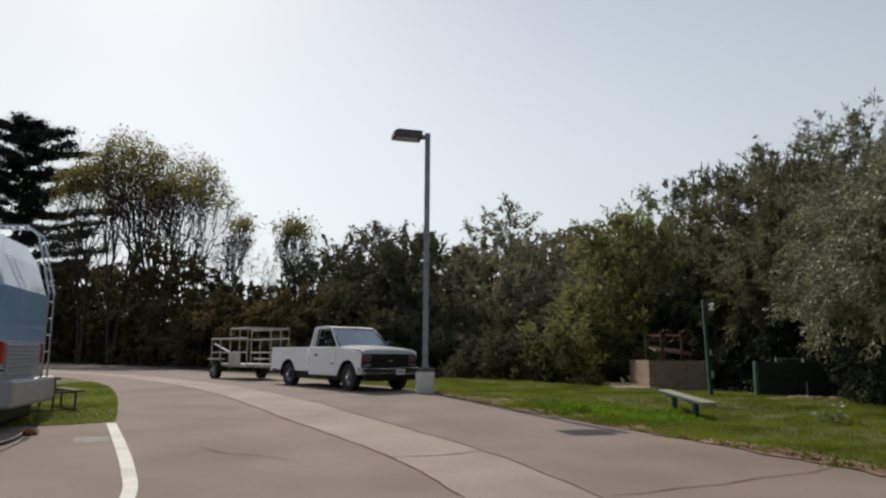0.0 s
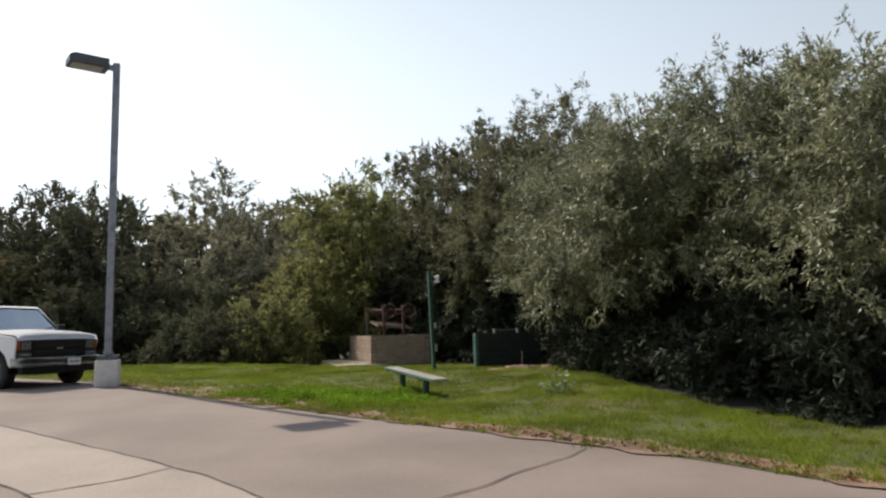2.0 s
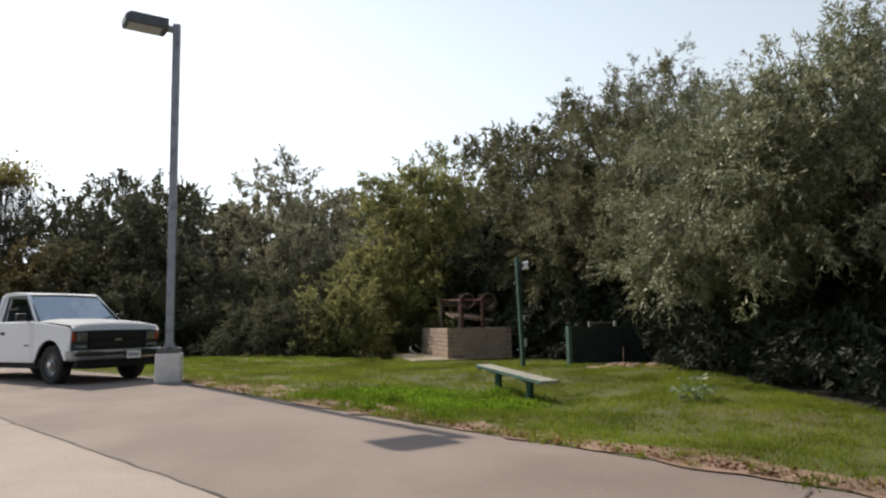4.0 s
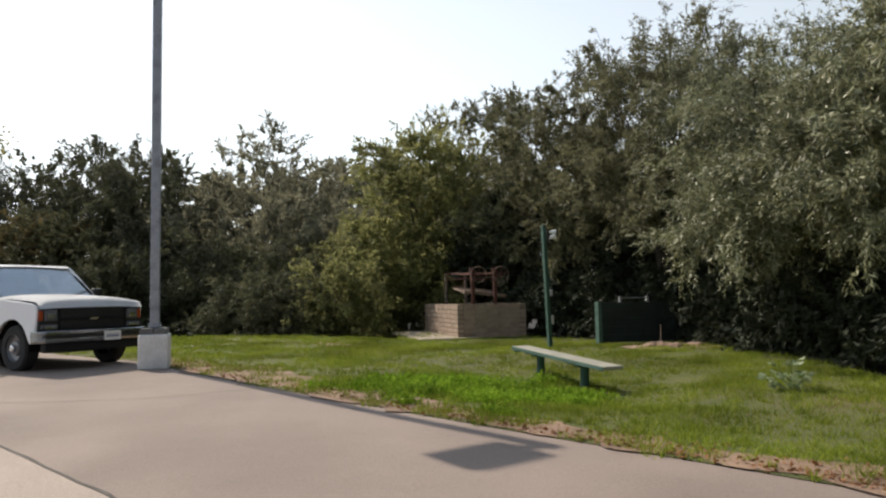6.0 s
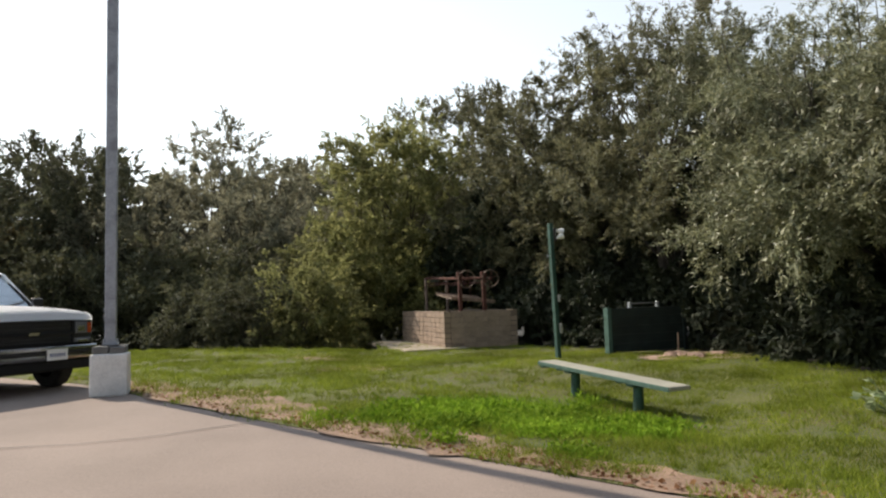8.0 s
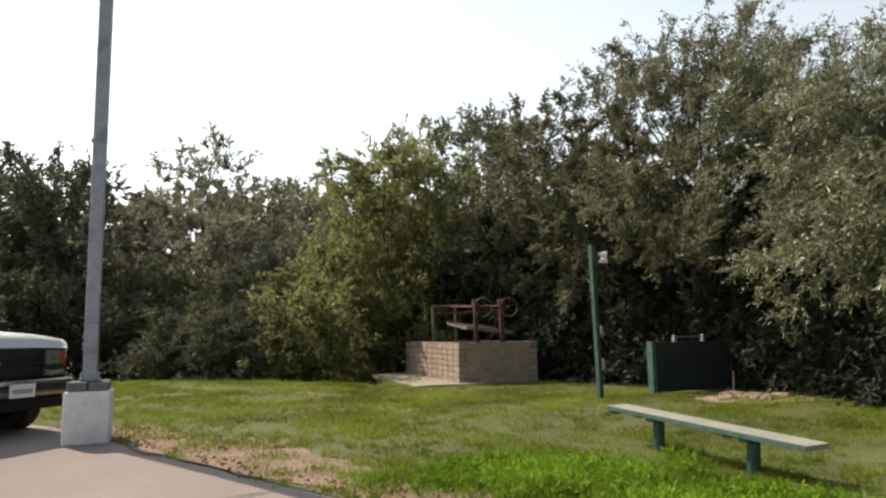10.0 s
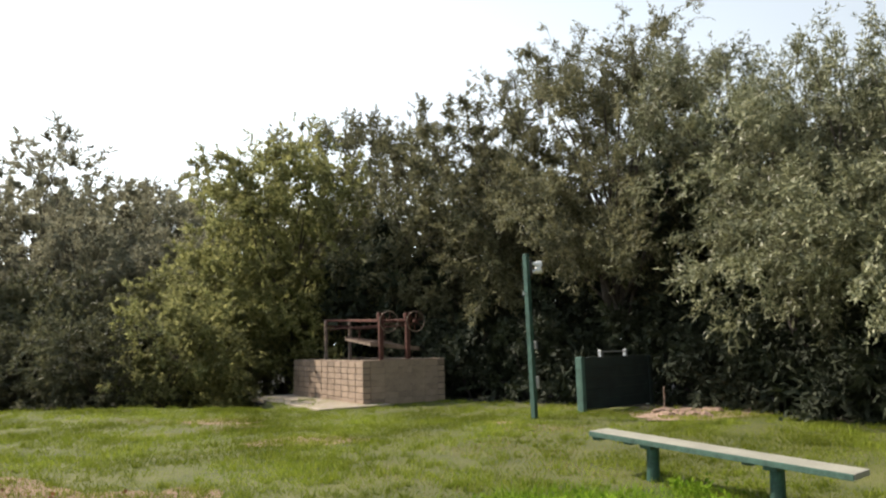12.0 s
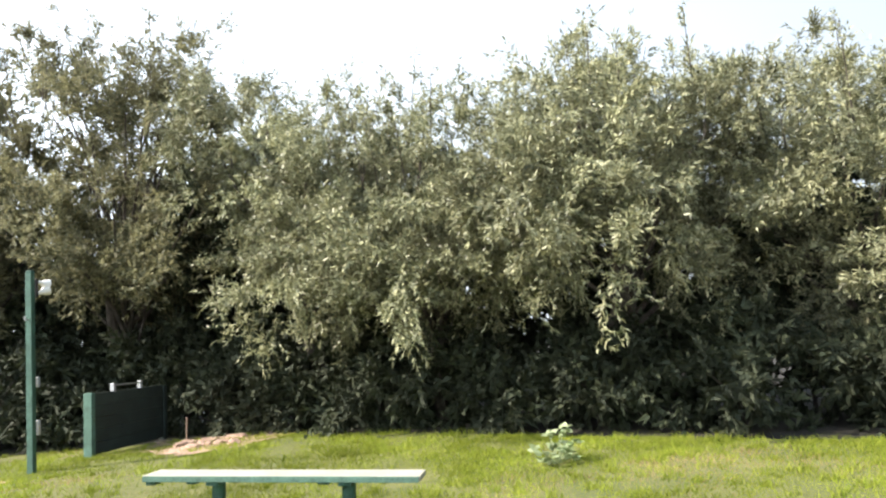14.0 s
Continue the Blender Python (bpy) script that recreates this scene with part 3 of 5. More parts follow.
            box(bm, (-0.148 - (0.03 if w < 0.1 else 0), s * y0, z), (0.06, w, h), 0.014)
            lamp = part(nm, bm, mat, t)
            if nm != "turn_signal":
                bm = bmesh.new()
                box(bm, (-0.119, s * y0, z - 0.01), (0.008, w * 0.6, h * 0.5), 0.003)
                part("reflector", bm, CHROME, lamp)
    # bumper: a chrome blade with a black strip and a dark lower valance
    bm = bmesh.new()
    pts = [(-0.26, -1.0), (-0.1, -0.975), (-0.035, -0.9), (0.0, -0.7), (0.02, 0), (0.0, 0.7), (-0.035, 0.9), (-0.1, 0.975), (-0.26, 1.0)]
    prof = [(-0.02, 0.455), (0.02, 0.465), (0.035, 0.50), (0.03, 0.53), (0.02, 0.54), (0.02, 0.585), (0.045, 0.60), (0.045, 0.635), (0.02, 0.65), (-0.08, 0.65)]
    rows = [[bm.verts.new((x + (o if abs(y) < 0.95 else o * 0.5), y, z)) for o, z in prof] for x, y in pts]
    for i in range(len(pts) - 1):
        for k in range(len(prof) - 1):
            bm.faces.new((rows[i][k], rows[i + 1][k], rows[i + 1][k + 1], rows[i][k + 1]))
    bmesh.ops.solidify(bm, geom=bm.faces[:], thickness=0.015)
    bumper = part("bumper", bm, CHROME, t, "dull chrome front bumper")
    bm = bmesh.new()
    box(bm, (0.032, 0, 0.562), (0.03, 1.5, 0.05), 0.01)
    for s in (-1, 1):
        bar(bm, (0.012, s * 0.75, 0.562), (-0.05, s * 0.93, 0.562), 0.05, 0.03)
    part("bumper_strip", bm, BLACK_PLASTIC, bumper)
    bm = bmesh.new()
    box(bm, (-0.09, 0, 0.38), (0.16, 1.78, 0.15), 0.03)
    part("valance", bm, WELL, bumper)
    bm = bmesh.new()
    box(bm, (0.072, 0.22, 0.535), (0.012, 0.31, 0.155), 0.004)
    plate = part("licence_plate", bm, PLATE, bumper, "white licence plate with dark characters")
    bm = bmesh.new()
    for k in range(7):
        box(bm, (0.079, 0.22 - 0.105 + 0.035 * k, 0.53), (0.003, 0.02, 0.05))
    part("plate_characters", bm, PLATE_INK, plate)
    # cab: roof, pillars, glass
    bm = bmesh.new()
    slab(bm, [(-2.0, 1.77), (-2.1, 1.81), (-2.5, 1.835), (-2.9, 1.815), (-2.98, 1.76), (-2.94, 1.73), (-2.04, 1.735)], -0.77, 0.77, 0.035)
    part("roof", bm, WHITE_PAINT, t, smooth=False)
    for s in (-1, 1):
        for a, b, w in (((-1.42, s * 0.88, 1.18), (-2.04, s * 0.74, 1.76), 0.06), ((-2.74, s * 0.9, 1.2), (-2.78, s * 0.74, 1.76), 0.05), ((-2.92, s * 0.88, 1.2), (-2.93, s * 0.73, 1.76), 0.1)):
            bm = bmesh.new()
            bar(bm, a, b, w, w)
            part("pillar", bm, WHITE_PAINT, t)
        bm = bmesh.new()
        slab(bm, [(-2.76, 1.2), (-2.94, 1.2), (-2.94, 1.75), (-2.79, 1.75)], s * 0.86, s * 0.80, 0.01)
        for v in bm.verts:
            v.co.y -= s * max(0, v.co.z - 1.15) * 0.25
        part("rear_quarter", bm, WHITE_PAINT, t)
        # mirrors
        bm = bmesh.new()
        box(bm, (-1.66, s * 1.08, 1.3), (0.09, 0.2, 0.15), 0.03)
        rod(bm, (-1.6, s * 0.92, 1.2), (-1.64, s * 1.02, 1.26), 0.02)
        part("door_mirror", bm, BLACK_PLASTIC, t)
    bm = bmesh.new()
    q = [bm.verts.new(v) for v in ((-1.40, -0.86, 1.20), (-1.36, 0, 1.235), (-1.40, 0.86, 1.20), (-2.03, 0.73, 1.75), (-2.0, 0, 1.76), (-2.03, -0.73, 1.75))]
    bm.faces.new((q[0], q[1], q[4], q[5]))
    bm.faces.new((q[1], q[2], q[3], q[4]))
    bmesh.ops.solidify(bm, geom=bm.faces[:], thickness=0.006)
    part("windscreen", bm, CAR_GLASS, t).visible_shadow = False
    bm = bmesh.new()
    for a, b in (((-1.395, -0.86, 1.21), (-2.03, -0.73, 1.755)), ((-1.395, 0.86, 1.21), (-2.03, 0.73, 1.755)), ((-2.03, -0.73, 1.752), (-2.0, 0, 1.765)), ((-2.0, 0, 1.765), (-2.03, 0.73, 1.752)), ((-1.39, -0.86, 1.205), (-1.35, 0, 1.24)), ((-1.35, 0, 1.24), (-1.39, 0.86, 1.205))):
        bar(bm, a, b, 0.03, 0.03)
    part("windscreen_seal", bm, BLACK_PLASTIC, t)
    for s in (-1, 1):
        bm = bmesh.new()
        for a, b in (((-1.56, 0.875, 1.21), (-2.08, 0.755, 1.735)), ((-2.08, 0.755, 1.735), (-2.72, 0.755, 1.735)), ((-2.72, 0.755, 1.735), (-2.68, 0.885, 1.21)), ((-1.56, 0.885, 1.215), (-2.68, 0.895, 1.215))):
            bar(bm, (a[0], s * a[1], a[2]), (b[0], s * b[1], b[2]), 0.026, 0.026)
        part("door_window_seal", bm, BLACK_PLASTIC, t)
        bm = bmesh.new()
        box(bm, (-2.06, s * 0.36, 1.70), (0.02, 0.58, 0.12), 0.008)
        part("sun_visor", bm, SEAT, t)
    bm = bmesh.new()
    q = [bm.verts.new(v) for v in ((-2.96, -0.8, 1.17), (-2.96, 0.8, 1.17), (-2.95, 0.71, 1.74), (-2.95, -0.71, 1.74))]
    bm.faces.new(q)
    bmesh.ops.solidify(bm, geom=bm.faces[:], thickness=0.006)
    part("rear_window", bm, CAR_GLASS, t).visible_shadow = False
    bm = bmesh.new()
    box(bm, (-2.5, 0, 0.9), (0.5, 1.5, 0.3), 0.06)
    box(bm, (-2.78, 0, 1.2), (0.16, 1.5, 0.6), 0.06)
    for y in (-0.42, 0.42):
        box(bm, (-2.78, y, 1.48), (0.1, 0.28, 0.16), 0.03)
    part("seat", bm, SEAT, t, "dark bench seat")
    bm = bmesh.new()
    box(bm, (-1.6, 0, 1.1), (0.36, 1.66, 0.14), 0.04)
    part("dashboard", bm, SEAT, t)
    bm = bmesh.new()
    ring(bm, (-1.98, 0.4, 1.15), 0.19, 0.016, "x")
    rod(bm, (-1.98, 0.4, 1.15), (-1.7, 0.4, 1.08), 0.025)
    part("steering_wheel", bm, BLACK_PLASTIC, t)
    bm = bmesh.new()
    box(bm, (-2.02, 0.0, 1.63), (0.03, 0.22, 0.06), 0.01)
    part("inner_mirror", bm, BLACK_PLASTIC, t)
    for y in (-0.45, 0.3):
        bm = bmesh.new()
        rod(bm, (-1.36, y, 1.22), (-1.52, y + 0.5, 1.33), 0.008)
        part("wiper", bm, BLACK_PLASTIC, t)
    # bed
    side = [(-3.04, 0.50), (-3.04, 1.21), (-5.36, 1.21), (-5.38, 0.55)] + [(x, z) for x, z in arch(-4.27, 0.50, 0.50)[::-1]]
    for s in (-1, 1):
        bm = bmesh.new()
        slab(bm, side, s * H, s * (H - 0.04), 0.015)
        part("bed_side", bm, WHITE_PAINT, t)
        bm = bmesh.new()
        box(bm, (-5.385, s * 0.86, 0.92), (0.04, 0.15, 0.36), 0.01)
        part("tail_light", bm, RED_LENS, t)
        # near-black box and liner put the shade inside the wheel openings
        for cx, w in ((-0.8, 1.1), (-4.27, 1.0)):
            bm = bmesh.new()
            box(bm, (cx, s * 0.38, 0.72), (w, 0.56, 0.62), 0.01)
            box(bm, (cx, s * 0.77, 1.0), (w, 0.24, 0.06), 0.01)
            part("wheel_well", bm, WELL, t)
        for cx in (-0.86, -4.27):
            bm = bmesh.new()
            hoop = [[bm.verts.new((cx + 0.485 * math.cos(a), s * y, 0.37 + 0.485 * math.sin(a))) for y in (0.5, 0.93)] for a in np.linspace(-0.1, math.pi + 0.1, 15)]
            for a, b in zip(hoop, hoop[1:]):
                bm.faces.new((a[0], a[1], b[1], b[0]))
            bmesh.ops.solidify(bm, geom=bm.faces[:], thickness=-0.008)
            part("arch_liner", bm, WELL, t)
            wheel(t, (cx, s * 0.80, 0.37), 0.375)
    for nm, c, sz in (("bed_floor", (-4.2, 0, 0.62), (2.3, 1.5, 0.06)), ("bed_front", (-3.06, 0, 0.9), (0.05, 1.5, 0.6)), ("tailgate", (-5.36, 0, 0.9), (0.06, 1.48, 0.6))):
        bm = bmesh.new()
        box(bm, c, sz, 0.01)
        part(nm, bm, WHITE_PAINT, t)
    bm = bmesh.new()
    box(bm, (-2.75, 0, 0.40), (3.0, 1.8, 0.22), 0.02)
    box(bm, (-2.7, 0, 0.40), (5.0, 1.1, 0.24), 0.02)
    rod(bm, (-0.86, -0.75, 0.37), (-0.86, 0.75, 0.37), 0.05)
    rod(bm, (-4.27, -0.75, 0.37), (-4.27, 0.75, 0.37), 0.06)
    part("chassis", bm, WELL, t)
    bm = bmesh.new()
    box(bm, (-5.47, 0, 0.52), (0.14, 1.8, 0.14), 0.02)
    part("rear_bumper", bm, CHROME, t)


pickup_truck()

# ---- utility trailer behind the truck ----
def trailer():
    fwd = math.degrees(math.atan2(-0.53, 0.85))
    m = Matrix.Translation((-9.4, 23.9, 0.02)) @ pose(0, 0, 0, 0, 0, fwd) @ Matrix.Scale(1.08, 4)
    t = thing("utility_trailer", m, "dusty white steel utility trailer with tall pipe sides", "trailer")
    bm = bmesh.new()
    box(bm, (0, 0, 0.52), (3.0, 1.5, 0.1), 0.01)
    part("floor_frame", bm, TRAILER_WHITE, t)
    for s in (-1, 1):
        wheel(t, (-0.75, s * 0.86, 0.33), 0.33, 0.2)
        bm = bmesh.new()
        box(bm, (-0.75, s * 0.86, 0.72), (0.9, 0.26, 0.05), 0.02)
        part("mudguard", bm, TRAILER_WHITE, t)
        bm = bmesh.new()
        box(bm, (0.55, s * 0.77, 0.75), (0.9, 0.03, 0.42), 0.008)
        part("side_panel", bm, TRAILER_WHITE, t)
        for x in (-1.45, -0.7, 0.1, 0.85, 1.45):
            bm = bmesh.new()
            rod(bm, (x, s * 0.75, 0.55), (x, s * 0.75, 1.42 if x < 0.8 else 1.75), 0.022)
            part("upright", bm, TRAILER_WHITE, t)
        for z in (0.95, 1.42):
            bm = bmesh.new()
            rod(bm, (-1.47, s * 0.75, z), (1.47, s * 0.75, z), 0.022)
            part("rail", bm, TRAILER_WHITE, t)
    for x in (-1.45, 0.1, 1.45):
        bm = bmesh.new()
        z = 1.75
        rod(bm, (x, -0.75, z if x > 0 else 1.42), (x, 0.75, z if x > 0 else 1.42), 0.022)
        for s in (-1, 1) if x > 0 else (1,):
            rod(bm, (x, s * 0.75, 1.4), (x, s * 0.75, z), 0.022)
        part("cross_rail", bm, TRAILER_WHITE, t)
    for s in (-1, 1):
        bm = bmesh.new()
        rod(bm, (-1.45 if s > 0 else 0.1, s * 0.75, 1.75), (1.45, s * 0.75, 1.75), 0.022)
        part("top_rail", bm, TRAILER_WHITE, t)
    bm = bmesh.new()
    bar(bm, (1.5, 0.5, 0.5), (2.6, 0, 0.5), 0.08, 0.08)
    bar(bm, (1.5, -0.5, 0.5), (2.6, 0, 0.5), 0.08, 0.08)
    part("drawbar", bm, TRAILER_WHITE, t)
    bm = bmesh.new()
    rod(bm, (-1.3, -0.7, 1.25), (0.4, -0.72, 0.88), 0.03)
    part("diagonal_brace", bm, WHITE_PAINT, t)


trailer()


# ---- motorhome ----
def motorhome():
    ang = math.degrees(math.atan2(0.54, 0.84))
    m = Matrix.Translation((-5.02, 10.25, -0.24)) @ pose(0, 0, 0, 0, 0, ang)
    t = thing("motorhome", m, "blue and white motorhome with a roof ladder parked on the apron", "motorhome")
    # x points to the rear, the visible side looks towards -y
    prof = [(-0.02, 0.95), (0.0, 1.3), (-0.01, 2.3), (-0.2, 2.85), (-0.4, 3.22), (-0.9, 3.42), (-8.0, 3.42), (-8.6, 2.8), (-8.8, 0.95)]
    bm = bmesh.new()
    slab(bm, prof, -1.22, 1.22, 0.08)
    part("body", bm, PALE_BLUE, t)
    bm = bmesh.new()
    slab(bm, [(0.012, 1.45), (0.004, 2.3), (-8.7, 2.3), (-8.78, 1.45)], -1.232, 1.232, 0.06)
    part("blue_band", bm, BLUE, t, "blue painted band")
    bm = bmesh.new()
    slab(bm, [(0.0, 0.5), (0.02, 0.93), (-8.8, 0.93), (-8.8, 0.5)], -1.2, 1.2, 0.04)
    part("skirt", bm, ALU, t, "dull aluminium skirt")
    for k in range(8):
        bm = bmesh.new()
        box(bm, (0.03, 0.0, 0.88 + 0.066 * k), (0.035, 1.8, 0.036), 0.006)
        part("louvre", bm, ALU, t)
    for s in (-1, 1):
        bm = bmesh.new()
        box(bm, (0.02, s * 1.1, 1.22), (0.06, 0.16, 0.36), 0.02)
        part("tail_light", bm, RED_LENS, t)
    bm = bmesh.new()
    box(bm, (0.12, 0, 0.58), (0.28, 2.44, 0.44), 0.05)
    part("rear_bumper", bm, ALU, t)
    bm = bmesh.new()
    for y in (0.5, 0.85):
        p = [(-0.8, y, 3.5), (-0.25, y, 3.52), (-0.05, y, 3.36), (0.06, y, 2.9), (0.2, y, 2.3), (0.2, y, 0.8)]
        for a, b in zip(p, p[1:]):
            rod(bm, a, b, 0.018)
    ladder = part("ladder", bm, CHROME, t, "chrome rear ladder")
    for k, (x, z) in enumerate(((0.2, 0.95), (0.2, 1.25), (0.2, 1.55), (0.2, 1.85), (0.2, 2.15), (0.16, 2.45), (0.1, 2.75), (0.04, 3.05))):
        bm = bmesh.new()
        rod(bm, (x, 0.5, z), (x, 0.85, z), 0.014)
        part("rung", bm, CHROME, ladder)
    for x in (-2.3, -7.6):
        for s in (-1, 1):
            wheel(t, (x, s * 1.05, 0.46), 0.46, 0.26)
    for y in (-0.95, 0.95):
        wheel(t, (-0.75, y, 0.36), 0.36, 0.24)
    bm = bmesh.new()
    box(bm, (-0.3, 0.1, 0.3), (0.5, 1.9, 0.42), 0.04)
    part("underbody", bm, BLACK_PLASTIC, t)
    for x0 in (-2.6, -4.6, -6.6):
        bm = bmesh.new()
        box(bm, (x0, -1.225, 2.35), (1.2, 0.03, 0.6), 0.05)
        part("side_window", bm, BLACK_PLASTIC, t)


motorhome()


# ---- cable and rag on the apron ----
def cable_and_rag():
    c = thing("power_cable", Matrix.Translation((-3.4, 8.9, gz(-3.4, 8.9))), "grey power cable lying on the asphalt by the motorhome", "cable")
    p = [Vector((x, y, gz(x, y) - gz(-3.4, 8.9) + 0.03)) + Vector((3.4, -8.9, 0)) for x, y in catmull([(-3.1, 7.6), (-3.3, 8.1), (-3.45, 8.7), (-3.75, 9.2), (-4.3, 9.8)], 6)]
    bm = bmesh.new()
    for a, b in zip(p, p[1:]):
        rod(bm, a, b, 0.028, None, 8)
    part("cord", bm, CABLE, c)
    r = thing("rag", Matrix.Translation((-3.95, 9.55, gz(-3.95, 9.55))), "crumpled rust-red cloth on the asphalt", "cloth")
    bm = bmesh.new()
    bmesh.ops.create_icosphere(bm, subdivisions=3, radius=1)
    for v in bm.verts:
        v.co *= 1 + 0.4 * noise.noise(v.co * 2.1)
        v.co = Vector((v.co.x * 0.16, v.co.y * 0.11, max(v.co.z, -0.3) * 0.06 + 0.03))
    part("cloth", bm, RAG, r)


cable_and_rag()


# ---- picnic table on the island ----
def picnic_table():
    m = Matrix.Translation((-6.6, 12.0, gz(-6.6, 12.0) + 0.012)) @ pose(0, 0, 0, 0, 0, 150) @ Matrix.Scale(0.86, 4)
    t = thing("picnic_table", m, "dark picnic table with attached bench on the grass island", "picnic table")
    bm = bmesh.new()
    for k in range(3):
        box(bm, (0, -0.24 + 0.24 * k, 0.74), (1.7, 0.22, 0.045), 0.006)
    part("tabletop", bm, TABLE_WOOD, t)
    for s in (-1, 1):
        bm = bmesh.new()
        box(bm, (0, s * 0.75, 0.45), (1.7, 0.25, 0.045), 0.006)
        part("bench_plank", bm, TABLE_WOOD, t)
    for x in (-0.6, 0.6):
        bm = bmesh.new()
        rod(bm, (x, -0.28, 0.0), (x, -0.28, 0.72), 0.025)
        rod(bm, (x, 0.28, 0.0), (x, 0.28, 0.72), 0.025)
        rod(bm, (x, -0.75, 0.42), (x, 0.75, 0.42), 0.025)
        rod(bm, (x, -0.75, 0.0), (x, -0.75, 0.43), 0.025)
        rod(bm, (x, 0.75, 0.0), (x, 0.75, 0.43), 0.025)
        rod(bm, (x, -0.8, 0.02), (x, 0.8, 0.02), 0.025)
        part("leg_frame", bm, TABLE_WOOD, t)


picnic_table()


# ---- barbecue pit ----
def barbecue():
    L, W, H, z0 = 4.6, 2.12, 0.97, -0.14
    m = Matrix.Translation((4.985, 27.33, z0)) @ pose(0, 0, 0, 0, 0, 11)
    t = thing("barbecue_pit", m, "large tan concrete-block barbecue pit with rusty winched grill", "barbecue")
    walls = {"side_wall": [((0.1, L / 2), (0.15, L - 0.1)), ((W - 0.1, L / 2), (0.15, L - 0.1))], "end_wall": [((W / 2, 0.1), (W - 0.1, 0.16)), ((W / 2, L - 0.1), (W - 0.1, 0.16))]}
    made = []
    for nm, rows in walls.items():
        for c, s in rows:
            bm = bmesh.new()
            box(bm, (c[0], c[1], H / 2 - 0.01), (s[0], s[1], H - 0.02), 0.004)
            made.append(part(nm, bm, MORTAR, t))
    course = H / 7
    data = {}

    def block(parent, c, s, m0):
        key = tuple(round(v, 3) for v in s)
        if key not in data:
            bm = bmesh.new()
            box(bm, (0, 0, 0), s, 0.009 if s[1] > 0.2 else 0.006, None, 1)
            me = bpy.data.meshes.new("block")
            bm.to_mesh(me)
            bm.free()
            me.materials.append(BLOCK)
            data[key] = me
        ob = new("block", data[key])
        ob.parent = parent
        ob.matrix_basis = Matrix.Translation(c) @ pose(0, 0, 0, random.uniform(-0.3, 0.3), random.uniform(-0.3, 0.3), random.uniform(-0.3, 0.3))

    for r in range(7):
        z = course * (r + 0.5)
        n = 11
        step = (L - 0.006) / n
        for i in range(n):
            block(made[0], (0.09 + random.uniform(-0.004, 0.004), step * (i + 0.5), z), (0.19, step - 0.026, course - 0.014), None)
            block(made[1], (W - 0.09, step * (i + 0.5), z), (0.19, step - 0.026, course - 0.014), None)
        n = 5
        step = (W - 0.38) / n
        for i in range(n):
            block(made[2], (0.19 + step * (i + 0.5), 0.095 + random.uniform(-0.002, 0.002), z), (step - 0.003, 0.19, course - 0.004), None)
            block(made[3], (0.19 + step * (i + 0.5), L - 0.095, z), (step - 0.012, 0.19, course - 0.012), None)
    bm = bmesh.new()
    for c, s in (((0.1, L / 2), (0.205, L + 0.01)), ((W - 0.1, L / 2), (0.205, L + 0.01)), ((W / 2, 0.1), (W - 0.41, 0.205)), ((W / 2, L - 0.1), (W - 0.41, 0.205))):
        box(bm, (c[0], c[1], H + 0.012), (s[0], s[1], 0.024), 0.006)
    part("coping", bm, BLOCK, t)
    bm = bmesh.new()
    box(bm, (W / 2, L / 2, 0.35), (W - 0.42, L - 0.42, 0.1))
    part("ash_bed", bm, GREY_CONCRETE, t, "grey ash bed")
    # winch frame
    top = H + 1.02
    xs, ya, yb = (0.52, 1.22), 0.16, 3.5
    frame_top = top - 0.1
    for x in xs:
        for y in (ya, yb):
            bm = bmesh.new()
            w = 0.1 if y == ya else 0.075
            bar(bm, (x, y, H - 0.1), (x, y, frame_top + (0.1 if y == ya else 0.16)), w, w)
            part("post", bm, RUST if y == ya else RUST_PALE, t, "rusty iron post")
        bm = bmesh.new()
        bar(bm, (x, ya, frame_top), (x, yb, frame_top + 0.14), 0.045, 0.06)
        part("top_rail", bm, RUST, t)
        bm = bmesh.new()
        rod(bm, (x + 0.1, ya - 0.05, frame_top - 0.1), (x + 0.1, yb, frame_top - 0.1), 0.018)
        part("winch_shaft", bm, RUST, t)
        bm = bmesh.new()
        c = (x + 0.17, ya - 0.09, top - 0.12)
        ring(bm, c, 0.235, 0.012, "y", 28)
        w = part("hand_wheel", bm, RUST_PALE, t, "rusty iron hand wheel")
        bm = bmesh.new()
        for a in (20, 80, 140):
            d = Vector((math.cos(radians(a)), 0, math.sin(radians(a)))) * 0.235
            rod(bm, Vector(c) - d, Vector(c) + d, 0.008)
        rod(bm, (c[0], c[1] - 0.03, c[2]), (c[0], c[1] + 0.12, c[2]), 0.03)
        part("spokes", bm, RUST, w)
        bm = bmesh.new()
        box(bm, (x, ya, top), (0.16, 0.12, 0.16), 0.02)
        part("bearing_block", bm, RUST, t)
    for y in (ya, yb):
        bm = bmesh.new()
        bar(bm, (xs[0], y, frame_top - 0.02), (xs[1], y, frame_top - 0.02), 0.04, 0.05)
        part("cross_rail", bm, RUST, t)
    tilt = Matrix.Translation((0.95, 0.98, H + 0.40)) @ pose(0, 0, 0, 6, 6, 0)
    bm = bmesh.new()
    for k in range(15):
        box(bm, (0, -0.68 + 1.36 * k / 14, 0), (1.25, 0.05, 0.02), 0, tilt)
    for x in (-0.62, -0.2, 0.2, 0.62):
        box(bm, (x, 0, -0.025), (0.045, 1.42, 0.04), 0, tilt)
    for y in (-0.71, 0.71):
        box(bm, (0, y, 0.0), (1.3, 0.04, 0.09), 0, tilt)
    part("grill_grate", bm, RUST_PALE, t, "worn iron grill grate hung askew")
    for x in xs:
        for y in (0.4, 1.55):
            bm = bmesh.new()
            rod(bm, (x + 0.1, y, frame_top - 0.1), (x + 0.1, y, H + 0.42), 0.01, None, 6)
